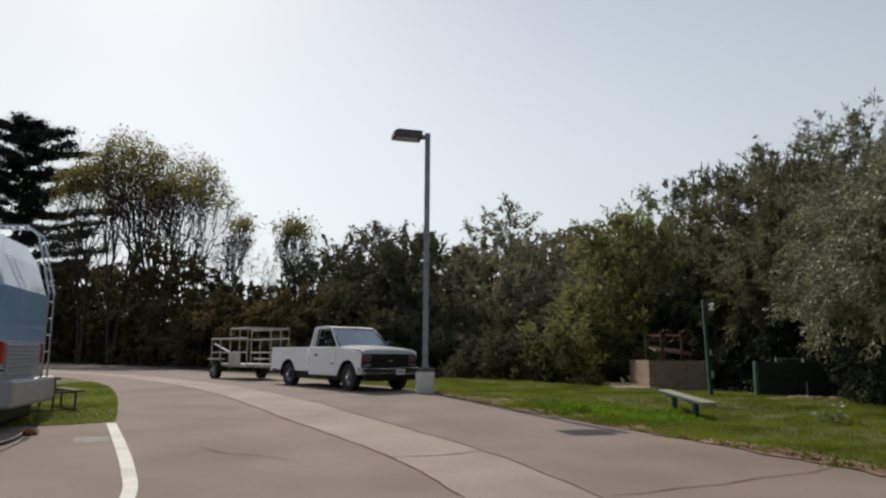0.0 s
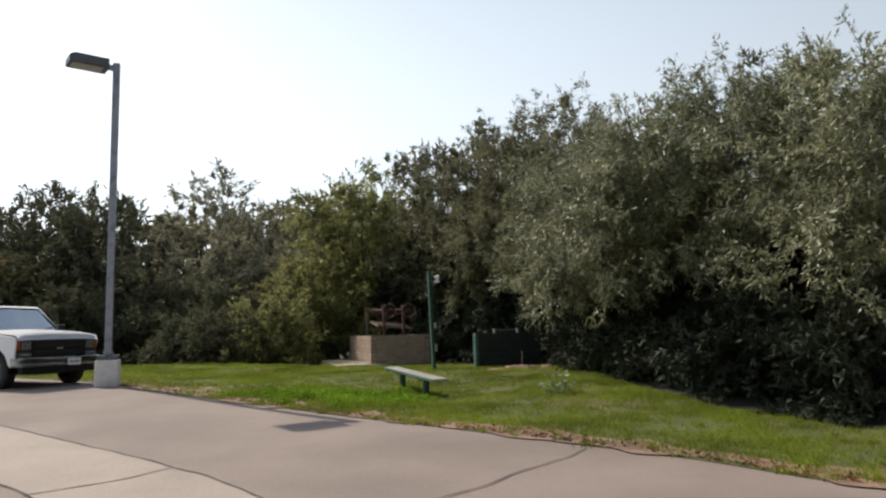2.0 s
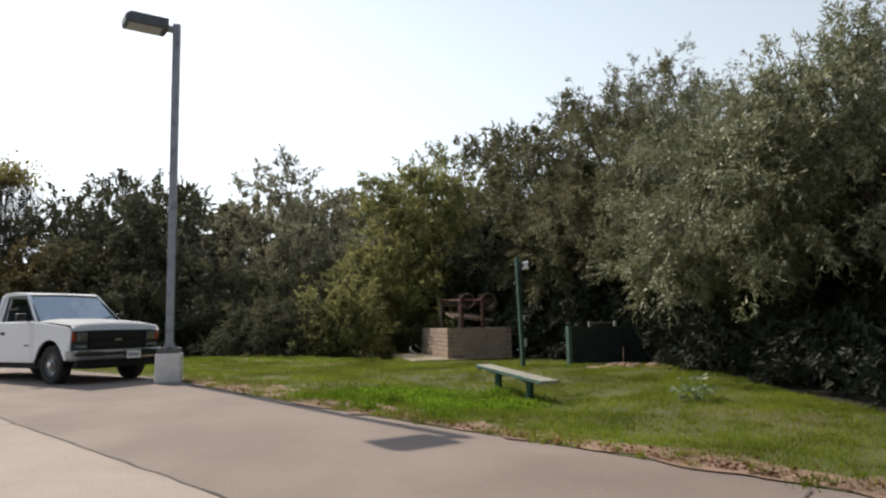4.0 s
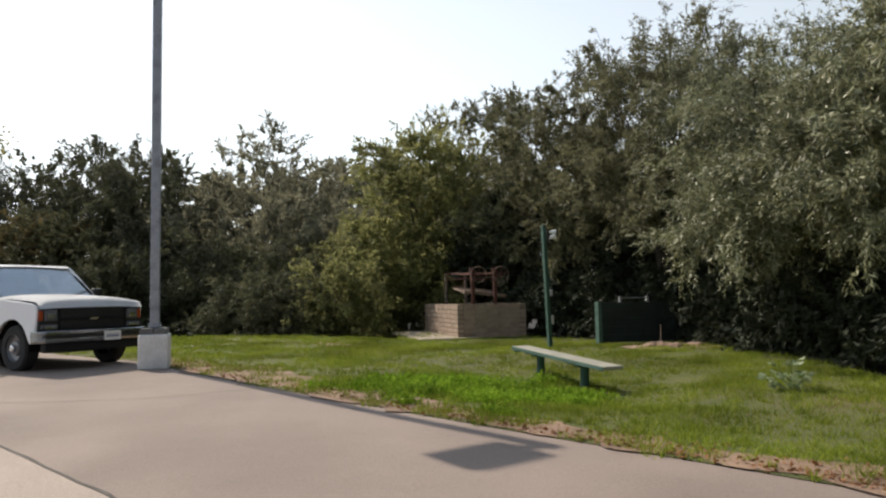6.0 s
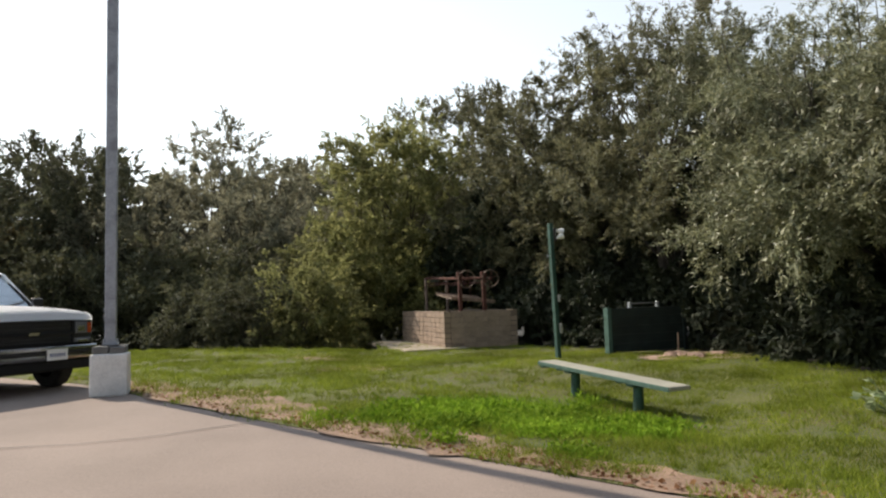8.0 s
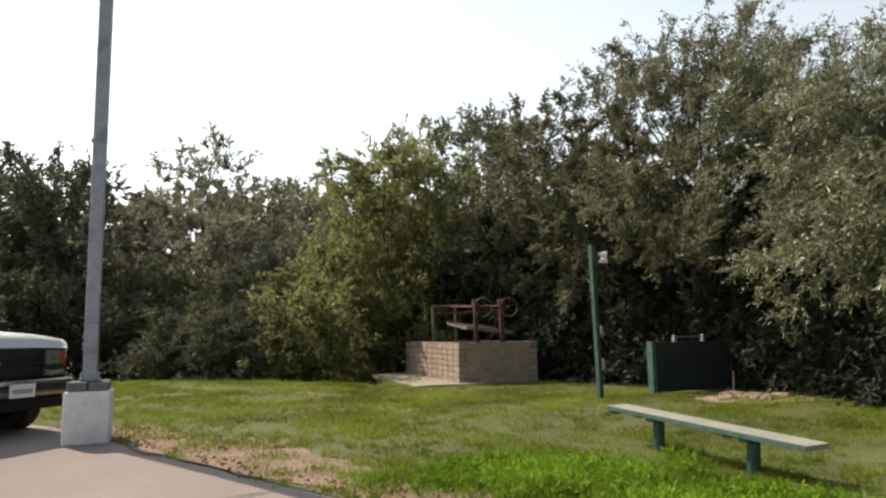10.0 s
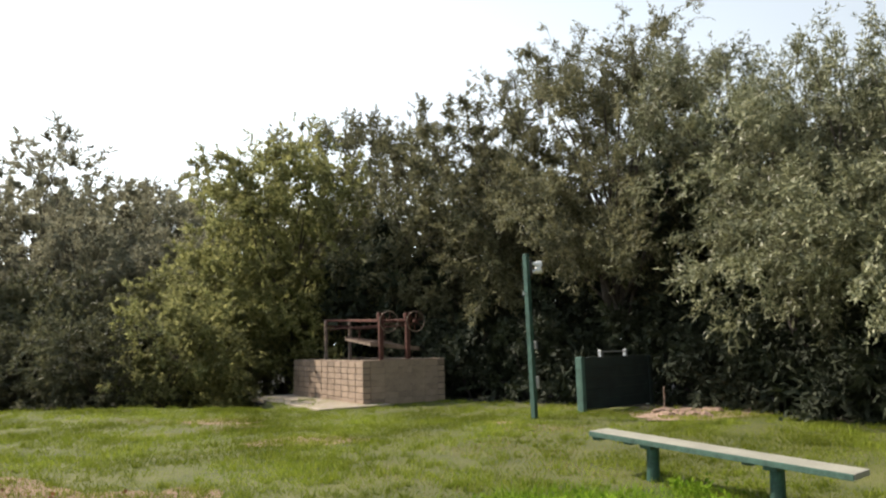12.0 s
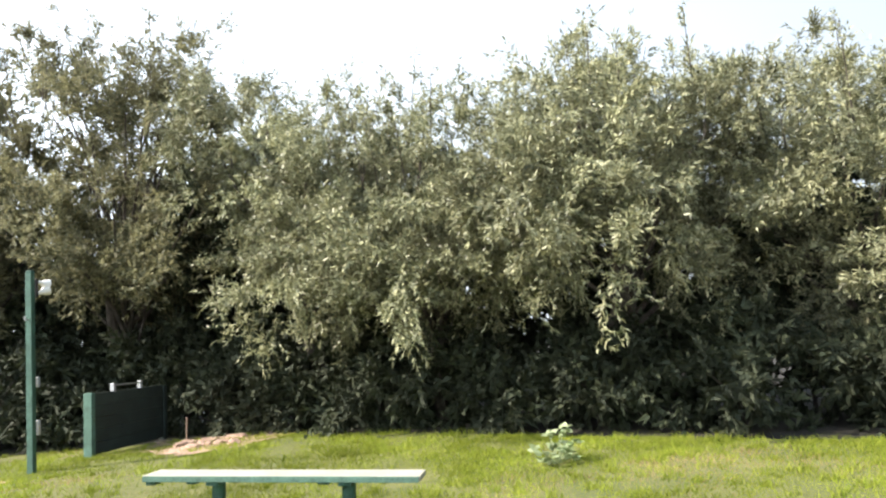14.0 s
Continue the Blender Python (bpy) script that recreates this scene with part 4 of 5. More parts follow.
            part("chain", bm, RUST, t)
    # slab under it
    bm = bmesh.new()
    box(bm, (-0.32, L / 2 - 0.12, -0.01), (1.75, L + 0.5, 0.1), 0.015)
    m2 = Matrix.Translation((4.985, 27.33, z0 + 0.0)) @ pose(0, 0, 0, 0, 0, 11)
    s = tagged(part("concrete_slab", bm, SLAB), "pale concrete slab under the barbecue pit", "slab", kind="structure")
    s.matrix_world = m2


barbecue()


# ---- bench ----
def bench():
    ang = math.degrees(math.atan2(-0.941, 0.337))
    m = Matrix.Translation((5.91, 17.55, -0.30)) @ pose(0, 0, 0, 0, 0, ang) @ pose(0, 0, 0, 0, 3.0, 0)
    t = thing("bench", m, "weathered pale plank bench on two green posts in the lawn", "bench")
    seat = 0.45
    bm = bmesh.new()
    box(bm, (0, 0, seat - 0.025), (2.6, 0.31, 0.05), 0.008)
    part("seat", bm, BENCH_TOP, t)
    for s in (-1, 1):
        bm = bmesh.new()
        box(bm, (0, s * 0.161, seat - 0.03), (2.58, 0.012, 0.052), 0.003)
        part("edge_board", bm, GREEN_PALE, t, "faded green edge board")
    for x in (-0.62, 0.62):
        bm = bmesh.new()
        rod(bm, (x, 0, -0.2), (x, 0, seat - 0.09), 0.068, 0.062, 14)
        part("leg", bm, GREEN_PAINT, t, "green round post")
        bm = bmesh.new()
        box(bm, (x, 0, seat - 0.072), (0.12, 0.29, 0.042), 0.006)
        box(bm, (x - 0.2, 0, seat - 0.065), (0.1, 0.29, 0.028), 0.006)
        part("cleat", bm, GREEN_PAINT, t)
    bm = bmesh.new()
    box(bm, (-1.22, 0, seat - 0.07), (0.09, 0.29, 0.04), 0.006)
    part("cleat", bm, GREEN_PAINT, t)


bench()


# ---- green post with two floodlights ----
def light_post():
    m = Matrix.Translation((6.77, 22.67, -0.13)) @ pose(0, 0, 0, 0.5, -2.3, 28)
    t = thing("light_post", m, "green wooden post with two small white floodlights", "post")
    bm = bmesh.new()
    box(bm, (0, 0, 1.35), (0.084, 0.084, 2.9), 0.008)
    part("post", bm, GREEN_PAINT, t)
    # thin paler sheet added to paint the sunlit side of the post
    bm = bmesh.new()
    box(bm, (-0.048, 0, 1.35), (0.012, 0.078, 2.82), 0.002)
    part("sunlit_face", bm, GREEN_PALE, t)
    for z, r in ((2.64, 12), (2.48, -20)):
        bm = bmesh.new()
        lathe(bm, [(0.02, 0.0), (0.03, 0.05), (0.05, 0.08), (0.075, 0.15), (0.07, 0.155), (0.001, 0.14)], "x", 16)
        bmesh.ops.transform(bm, matrix=Matrix.Translation((0.1, -0.05, z)) @ pose(0, 0, 0, 0, r, -25), verts=bm.verts)
        part("floodlight", bm, PLATE, t, "small white floodlight")
    bm = bmesh.new()
    box(bm, (0.09, 0, 2.56), (0.05, 0.1, 0.26), 0.01)
    part("junction_box", bm, BLACK_PLASTIC, t)
    for z, h in ((1.25, 0.14), (0.63, 0.2)):
        bm = bmesh.new()
        box(bm, (0.09, -0.02, z), (0.05, 0.08, h), 0.008)
        part("socket_box", bm, ALU, t, "grey outlet box")
    bm = bmesh.new()
    rod(bm, (-0.13, 0, 2.12), (-0.06, 0, 2.12), 0.012)
    rod(bm, (-0.13, 0, 2.1), (-0.13, 0, 2.17), 0.012)
    part("hook", bm, ALU, t)
    bm = bmesh.new()
    rod(bm, (0.075, 0.03, -0.05), (0.075, 0.03, 2.4), 0.014)
    part("conduit", bm, GREEN_DARK, t)


light_post()


# ---- low green wall, its top bracket and the stake in the sand ----
def pit_wall():
    ang = math.degrees(math.atan2(0.9, 2.3))
    m = Matrix.Translation((8.05, 23.22, -0.10)) @ pose(0, 0, 0, 0, 0, ang)
    t = thing("pit_backstop", m, "low green wooden backstop wall behind a sand pit, boards darkened for shade", "low wall")
    # shaded front painted dark, sunlit near end painted pale
    for k in range(5):
        bm = bmesh.new()
        box(bm, (1.17, 0.05, 0.1 + 0.193 * k), (2.16, 0.05, 0.188), 0.006)
        part("board", bm, GREEN_DARK, t)
    bm = bmesh.new()
    box(bm, (0.035, 0.06, 0.465), (0.1, 0.14, 1.03), 0.008)
    part("end_post", bm, GREEN_PALE, t, "green end post, coloured paler for the sun on it")
    bm = bmesh.new()
    box(bm, (2.28, 0.06, 0.455), (0.1, 0.13, 1.0), 0.008)
    part("end_post", bm, GREEN_DARK, t)
    for k, x in enumerate((0.68, 1.5)):
        bm = bmesh.new()
        box(bm, (x, 0.06, 1.02), (0.06, 0.07, 0.15), 0.006)
        part("bracket", bm, ALU, t, "pale grey bracket")
    bm = bmesh.new()
    bar(bm, (0.68, 0.06, 1.06), (1.5, 0.06, 1.06), 0.025, 0.025)
    part("bracket_bar", bm, ALU, t)
    m = Matrix.Translation((9.24, 22.48, -0.1)) @ pose(0, 0, 0, 2, 1, 0)
    s = thing("iron_stake", m, "thin pale iron stake standing in the sand", "stake")
    bm = bmesh.new()
    rod(bm, (0, 0, -0.1), (0, 0, 0.44), 0.013)
    part("shaft", bm, RUST_PALE, s)
    for k in range(16):
        a = random.uniform(0, 6.28)
        x, y = 9.35 + math.cos(a) * random.uniform(0.1, 0.9), 21.9 + math.sin(a) * random.uniform(0.1, 0.8)
        bm = bmesh.new()
        bmesh.ops.create_icosphere(bm, subdivisions=2, radius=1)
        sx, sy, sz = random.uniform(0.06, 0.16), random.uniform(0.06, 0.16), random.uniform(0.03, 0.07)
        for v in bm.verts:
            v.co *= 1 + 0.35 * noise.noise(v.co * 1.7 + Vector((k * 3, 0, 0)))
            v.co = Vector((v.co.x * sx, v.co.y * sy, v.co.z * sz))
        c = part("sand_clod", bm, SAND)
        c.location = (x, y, gz(x, y) + 0.03)
        tagged(c, "rough clod of pale sand in the pit", "clod", "clods in the sand pit")


pit_wall()


# ---- foliage ----
def leaves(pos, way, length, width, rng, bend=0.0, plain=False, facing=None):
    """Diamond leaves at pos, along way, their blades turned to facing: vertices and faces. plain: three-cornered ones, for what stays far off."""
    n = len(pos)
    way = way / np.maximum(np.linalg.norm(way, axis=1), 1e-6)[:, None]
    turn = rng.normal(size=(n, 3))
    if facing is not None:
        turn = turn * 0.75 + facing
    side = np.cross(way, turn)
    side /= np.maximum(np.linalg.norm(side, axis=1), 1e-6)[:, None]
    L = (length * rng.uniform(0.65, 1.3, n))[:, None]
    Wd = (width * rng.uniform(0.7, 1.3, n))[:, None]
    if plain:
        V = np.empty((n, 3, 3), np.float32)
        V[:, 0], V[:, 1], V[:, 2] = pos + side * Wd * 0.6, pos - side * Wd * 0.6, pos + way * L
        return V.reshape(-1, 3), np.arange(n * 3, dtype=np.int32).reshape(n, 3)
    nr = np.cross(way, side)
    V = np.empty((n, 4, 3), np.float32)
    V[:, 0] = pos
    V[:, 1] = pos + way * L * 0.45 + side * Wd / 2 + nr * bend * L
    V[:, 2] = pos + way * L
    V[:, 3] = pos + way * L * 0.45 - side * Wd / 2 + nr * bend * L
    return V.reshape(-1, 3), np.arange(n * 4, dtype=np.int32).reshape(n, 4)


def crown_points(lobes, twigs, per, twig_len, droop, rng, inner=0.05):
    """Leaf places, directions and facings: lobes carry sprays, sprays carry twigs, twigs carry leaves."""
    lob = np.array(lobes, float)
    area = lob[:, 3] * lob[:, 4] + lob[:, 3] * lob[:, 5] + lob[:, 4] * lob[:, 5]
    sprays = max(1, twigs // (20 if per > 11 else 9))
    pick = rng.choice(len(lob), sprays, p=area ** 0.8 / (area ** 0.8).sum())
    u = rng.normal(size=(sprays, 3))
    u[:, 2] += 0.45
    u /= np.linalg.norm(u, axis=1)[:, None]
    dist = np.where(rng.random(sprays) < inner, rng.uniform(0.25, 0.75, sprays), rng.uniform(0.7, 1.05, sprays))
    start = lob[pick, :3] + u * lob[pick, 3:6] * dist[:, None]
    # each spray runs outwards from its lobe and hangs at its end
    axis = u + rng.normal(size=(sprays, 3)) * 0.35
    axis[:, 2] += 0.1 - droop * 0.9
    axis /= np.linalg.norm(axis, axis=1)[:, None]
    size = rng.uniform(0.5, 1.35, sprays)
    run = twig_len * 1.25 * size
    k = rng.integers(0, sprays, twigs)
    q = rng.random(twigs) ** 0.8
    base = start[k] + axis[k] * (q * run[k])[:, None] + rng.normal(size=(twigs, 3)) * (twig_len * 0.13 * size[k])[:, None]
    base[:, 2] -= droop * 0.5 * q * q * run[k]
    way = axis[k] * 0.8 + rng.normal(size=(twigs, 3)) * 0.5
    way[:, 2] += 0.05 - droop * 0.7
    way /= np.linalg.norm(way, axis=1)[:, None]
    s = rng.uniform(0, 1, (twigs, per))
    tl = twig_len * rng.uniform(0.35, 0.9, twigs) * size[k]
    pos = base[:, None] + way[:, None] * (s * tl[:, None])[..., None]
    pos[..., 2] -= droop * 0.3 * tl[:, None] * s * s
    d = way[:, None] * 0.75 + rng.normal(size=(twigs, per, 3)) * 0.55
    d[..., 2] -= droop * 0.6
    face = u[k] * 0.65 + rng.normal(size=(twigs, 3)) * 0.2
    face[:, 2] += 0.6
    face = np.repeat(face, per, 0)
    return pos.reshape(-1, 3), d.reshape(-1, 3), face


def shoots(bm, n, h, rad, leaf, rng):
    """Thin upright shoots that stand out of the top of a crown, with loose tufts of leaves on short side twigs."""
    P, D = [], []
    for _ in range(n):
        a, q = rng.uniform(0, 6.28), math.sqrt(rng.uniform(0.0, 1.0)) * rad * 0.75
        foot = Vector((math.cos(a) * q, math.sin(a) * q, h * (0.93 - 0.22 * (q / rad) ** 2) - rng.uniform(0.5, 0.9)))
        up = Vector((math.cos(a) * 0.18 + rng.normal() * 0.16, math.sin(a) * 0.18 + rng.normal() * 0.16, 1)).normalized()
        tall = rng.uniform(0.7, 1.7)
        rod(bm, foot, foot + up * tall, 0.014, 0.004, 4)
        for _ in range(int(7 * tall)):
            z = rng.uniform(0.15, 1.0) * tall
            w = (up * 0.9 + Vector(rng.normal(size=3)) * 0.55).normalized()
            m = int(10 * 0.11 / leaf[0]) + 4
            s = rng.uniform(0.2, 1, m) * rng.uniform(0.12, 0.34) * (1.25 - 0.5 * z / tall)
            P.append(np.array(foot + up * z)[None] + np.array(w)[None] * s[:, None] + rng.normal(size=(m, 3)) * 0.025)
            D.append(np.array(w)[None] * 0.8 + rng.normal(size=(m, 3)) * 0.6)
    return np.concatenate(P), np.concatenate(D)


def limb(bm, a, b, r0, r1, seg=7, steps=4, wob=0.12, rng=None):
    """A crooked tapering limb."""
    a, b = Vector(a), Vector(b)
    prev = a
    n = (b - a).length
    for i in range(1, steps + 1):
        p = a.lerp(b, i / steps)
        if i < steps:
            p += Vector((rng.normal(), rng.normal(), 0)) * wob * n / steps
        rod(bm, prev, p, r0 + (r1 - r0) * (i - 1) / steps, r0 + (r1 - r0) * i / steps, seg)
        prev = p


def tree(name, x, y, h, rad, mat, label, twigs=2600, per=11, leaf=(0.11, 0.024), twig_len=0.55, droop=0.5, low=0.8, lobes_n=26, extra=(), bark=BARK, seed=1, base_z=None, spires=5, trunk_r=0.14, front=None, category="tree", group="trees behind the lawn"):
    rng = np.random.default_rng(seed)
    z0 = gz(x, y) - 0.05 if base_z is None else base_z
    t = thing(name, Matrix.Translation((x, y, z0)), label, category, group)
    lobes = []
    zc, hz = (h + low) / 2, (h - low) / 2
    for i in range(lobes_n):
        u = rng.normal(size=3)
        u /= np.linalg.norm(u)
        q = rng.uniform(0.58, 0.92) if i > 3 else 0.25
        r = rad * rng.uniform(0.21, 0.38)
        lobes.append((u[0] * rad * q, u[1] * rad * q, zc + u[2] * hz * q * 0.98, r * 1.1, r * 1.1, r * rng.uniform(0.6, 0.85)))
    lobes += list(extra)
    pos, way, face = crown_points(lobes, twigs, per, twig_len, droop, rng)
    pos[:, 2] = np.maximum(pos[:, 2], 0.12)
    bm = bmesh.new()
    if spires:
        stems = bmesh.new()
        p, w = shoots(stems, spires * 4, h, rad, leaf, rng)
        tagged(part("shoot_wood", stems, bark, t), kind="stuff")
        pos, way, face = np.concatenate([pos, p]), np.concatenate([way, w]), np.concatenate([face, rng.normal(size=p.shape)])
    V, Fc = leaves(pos, way, leaf[0], leaf[1], rng, 0.06, leaf[1] > 0.04 or mat == SHADE_LEAF, face)
    tagged(raw("crown", V, Fc, mat, t), kind="stuff")
    limb(bm, (0, 0, -0.1), (rng.normal() * 0.2, rng.normal() * 0.2, h * 0.45), trunk_r, trunk_r * 0.6, 9, 5, 0.12, rng)
    for L in lobes[:lobes_n]:
        a = Vector((0, 0, min(L[2] * 0.5, h * 0.42)))
        limb(bm, a, L[:3], trunk_r * 0.36, 0.015, 5, 3, 0.1, rng)
    part("trunk", bm, bark, t)
    return t


def skirt(n, rng, x0, x1, y0, y1, z0, z1, r):
    return [(rng.uniform(x0, x1), rng.uniform(y0, y1), rng.uniform(z0, z1), r * rng.uniform(0.7, 1.2), r * rng.uniform(0.7, 1.2), r * rng.uniform(0.6, 1.0)) for _ in range(n)]


R = np.random.default_rng(5)
WL = "willow with narrow grey-green drooping leaves at the lawn's back"
NARROW = (0.105, 0.023)
tree("willow_tree", 10.9, 26.0, 8.9, 3.0, OLIVE, WL, 7600, 12, (0.11, 0.03), 0.5, 0.1, 2.2, 34, skirt(4, R, -2.4, -1.4, -2.2, -0.5, 2.9, 3.8, 0.7), seed=11, spires=9)
tree("willow_tree", 11.6, 21.7, 6.7, 2.5, WILLOW, WL, 7000, 14, NARROW, 0.5, 0.25, 2.3, 26, skirt(8, R, -2.2, -1.0, -2.4, -1.2, 2.3, 3.3, 0.55), seed=12, spires=8)
tree("willow_tree", 11.6, 18.8, 5.7, 2.5, WILLOW, WL, 7400, 14, NARROW, 0.5, 0.28, 1.5, 26, skirt(8, R, -2.4, -1.2, -1.6, 1.2, 1.7, 3.2, 0.65), seed=13, spires=7)
tree("willow_tree", 12.0, 15.6, 5.9, 2.7, WILLOW, WL, 9500, 14, NARROW, 0.5, 0.28, 1.5, 26, skirt(9, R, -2.8, -1.3, -1.0, 1.6, 2.5, 4.1, 0.7), seed=14, spires=7)
tree("willow_tree", 13.4, 12.2, 5.55, 2.7, WILLOW, WL, 7000, 13, NARROW, 0.5, 0.28, 1.2, 26, skirt(6, R, -2.4, -1.2, -1.4, 1.6, 1.8, 3.4, 0.75), seed=15, spires=7)
tree("willow_tree", 14.8, 8.8, 6.0, 2.8, WILLOW, WL, 2000, 13, (0.13, 0.034), 0.5, 0.3, 0.9, 26, seed=16)
tree("willow_tree", 17.2, 5.0, 6.4, 2.9, WILLOW, WL, 1200, 12, (0.16, 0.045), 0.5, 0.3, 0.7, 24, seed=17)
tree("willow_tree", 9.8, 30.2, 8.6, 3.0, OLIVE, WL, 5000, 12, (0.14, 0.042), 0.5, 0.1, 0.6, 30, skirt(4, R, -2.2, -1.0, -2.4, -1.2, 2.4, 4.2, 0.9), seed=28, spires=4)
# shrubs and bushes coloured near-black to make the dark under the trees
DK = "dense leafy shrub filling the thicket, near-black for the shade inside"
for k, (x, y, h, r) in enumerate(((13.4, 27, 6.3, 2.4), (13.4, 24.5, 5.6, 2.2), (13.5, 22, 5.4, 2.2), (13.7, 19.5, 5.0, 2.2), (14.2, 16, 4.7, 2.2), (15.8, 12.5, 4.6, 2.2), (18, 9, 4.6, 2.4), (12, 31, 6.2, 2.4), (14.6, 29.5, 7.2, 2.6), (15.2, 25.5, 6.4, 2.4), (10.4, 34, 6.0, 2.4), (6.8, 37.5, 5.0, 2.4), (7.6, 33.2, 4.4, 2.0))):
    tree("thicket_shrub", x, y, h, r, SHADE_LEAF, DK, 1500, 8, (0.26, 0.13), 0.5, 0.1, 0.1, 22, bark=BARK_DARK, seed=30 + k, spires=0, category="shrub", group="shrubs of the thicket")
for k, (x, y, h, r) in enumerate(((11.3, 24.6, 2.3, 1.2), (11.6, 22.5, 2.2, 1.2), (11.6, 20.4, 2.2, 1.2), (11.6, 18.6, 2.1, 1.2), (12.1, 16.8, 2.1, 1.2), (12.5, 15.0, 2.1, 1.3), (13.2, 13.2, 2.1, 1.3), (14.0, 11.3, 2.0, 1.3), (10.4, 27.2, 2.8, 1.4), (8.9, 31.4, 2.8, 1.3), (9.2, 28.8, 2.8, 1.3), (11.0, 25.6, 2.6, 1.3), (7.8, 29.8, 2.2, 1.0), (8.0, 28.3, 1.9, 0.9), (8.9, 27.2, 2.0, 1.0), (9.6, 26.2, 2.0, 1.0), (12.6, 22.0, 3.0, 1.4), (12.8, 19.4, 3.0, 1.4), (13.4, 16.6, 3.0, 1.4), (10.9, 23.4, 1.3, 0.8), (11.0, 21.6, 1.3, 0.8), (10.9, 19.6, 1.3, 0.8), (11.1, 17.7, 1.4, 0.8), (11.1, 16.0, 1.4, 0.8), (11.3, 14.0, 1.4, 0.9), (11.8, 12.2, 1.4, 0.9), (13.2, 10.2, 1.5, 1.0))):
    tree("undergrowth_bush", x, y, h, r, SHADE_LEAF, "undergrowth bush beneath the willows, leaves coloured near-black for the shade", 800, 9, (0.15, 0.05), 0.4, 0.3, 0.05, 14, bark=BARK_DARK, seed=50 + k, spires=0, trunk_r=0.04, category="bush", group="undergrowth under the willows")
tree("willow_tree", 8.0, 37.0, 9.0, 2.8, OLIVE, WL, 4600, 11, (0.13, 0.042), 0.5, 0.1, 0.4, 28, seed=19, spires=6)
tree("willow_tree", 12.0, 34.5, 8.4, 3.0, OLIVE, WL, 3200, 11, (0.14, 0.046), 0.5, 0.1, 0.4, 28, seed=20, spires=6)
tree("willow_tree", 8.4, 32.0, 7.8, 2.4, OLIVE, WL, 4800, 11, (0.12, 0.041), 0.5, 0.1, 0.6, 28, seed=25, spires=6)
BL = "broad yellow-green leafy tree behind the barbecue pit"
tree("leafy_tree", 4.4, 35.4, 9.0, 3.6, BRIGHT, BL, 7000, 11, (0.14, 0.055), 0.5, 0.1, 0.2, 32, skirt(6, R, -2.4, 1.5, -2.6, -1.4, 0.6, 2.6, 0.9), seed=21, base_z=-0.9, spires=6)
tree("leafy_tree", 1.9, 36.6, 6.6, 2.6, BRIGHT, BL, 4200, 11, (0.13, 0.052), 0.45, 0.1, 0.0, 22, seed=22, base_z=-1.2, spires=2)
# bushes further left get leaves darkened for shade
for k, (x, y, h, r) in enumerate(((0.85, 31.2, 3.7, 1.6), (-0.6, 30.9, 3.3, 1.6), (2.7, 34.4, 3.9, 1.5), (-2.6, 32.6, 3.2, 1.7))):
    tree("bank_bush", x, y, h, r, BRIGHT if x > 0.5 else MID_LEAF, "yellow-green leafy bush on the bank behind the lawn" if x > 0.5 else "grey-green bush on the bank behind the lawn, leaves toned down for shade", 2600, 11, (0.105, 0.042), 0.4, 0.15, 0.0, 20, seed=140 + k, base_z=-1.2, spires=1, trunk_r=0.05, category="bush", group="bushes on the bank")
tree("tall_tree", 8.6, 42.0, 13.2, 4.0, OLIVE, "tall olive-green tree rising behind the thicket", 6000, 11, (0.15, 0.052), 0.6, 0.05, 2.0, 30, seed=23, spires=10, base_z=-1.4)
# FAR_LEAF trees carry haze in their colour, low MID_LEAF ones shade
FT = "distant grey-green tree of the wooded creek bank"
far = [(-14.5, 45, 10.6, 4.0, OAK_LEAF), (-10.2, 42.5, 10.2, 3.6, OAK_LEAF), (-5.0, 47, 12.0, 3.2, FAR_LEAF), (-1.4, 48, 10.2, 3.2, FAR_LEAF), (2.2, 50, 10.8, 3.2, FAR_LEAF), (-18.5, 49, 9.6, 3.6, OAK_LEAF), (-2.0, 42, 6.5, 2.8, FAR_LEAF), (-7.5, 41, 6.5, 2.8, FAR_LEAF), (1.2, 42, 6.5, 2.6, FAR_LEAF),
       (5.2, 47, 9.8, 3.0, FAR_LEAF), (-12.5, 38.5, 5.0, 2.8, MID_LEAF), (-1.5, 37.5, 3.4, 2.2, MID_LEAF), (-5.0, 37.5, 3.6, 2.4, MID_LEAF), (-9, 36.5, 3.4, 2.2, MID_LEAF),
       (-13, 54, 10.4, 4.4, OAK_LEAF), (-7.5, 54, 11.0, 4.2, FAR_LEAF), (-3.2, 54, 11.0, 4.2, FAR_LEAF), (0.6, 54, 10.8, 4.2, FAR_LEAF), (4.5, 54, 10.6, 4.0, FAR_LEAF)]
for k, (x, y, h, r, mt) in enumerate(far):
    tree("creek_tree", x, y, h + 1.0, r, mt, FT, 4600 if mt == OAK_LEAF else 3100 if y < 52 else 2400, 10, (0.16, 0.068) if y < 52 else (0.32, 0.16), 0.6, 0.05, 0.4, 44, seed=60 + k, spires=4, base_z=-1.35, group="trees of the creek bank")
HB = "dark brown-green hedge shrub along the far side of the road"
for k in range(13):
    s = k / 12
    x, y = -72 + 58 * s, 66 - 30 * s
    tree("hedge_shrub", x + R.uniform(-0.6, 0.6), y + R.uniform(1.8, 3.2), 5.4 + R.uniform(-0.8, 2.4) + (3.2 if x < -24 else 0), 3.8, BRUSH, HB, 1300, 8, (0.28, 0.14), 0.7, 0.1, 0.0, 22, bark=BARK_DARK, seed=90 + k, spires=3, base_z=-0.5, category="shrub", group="hedge along the road")


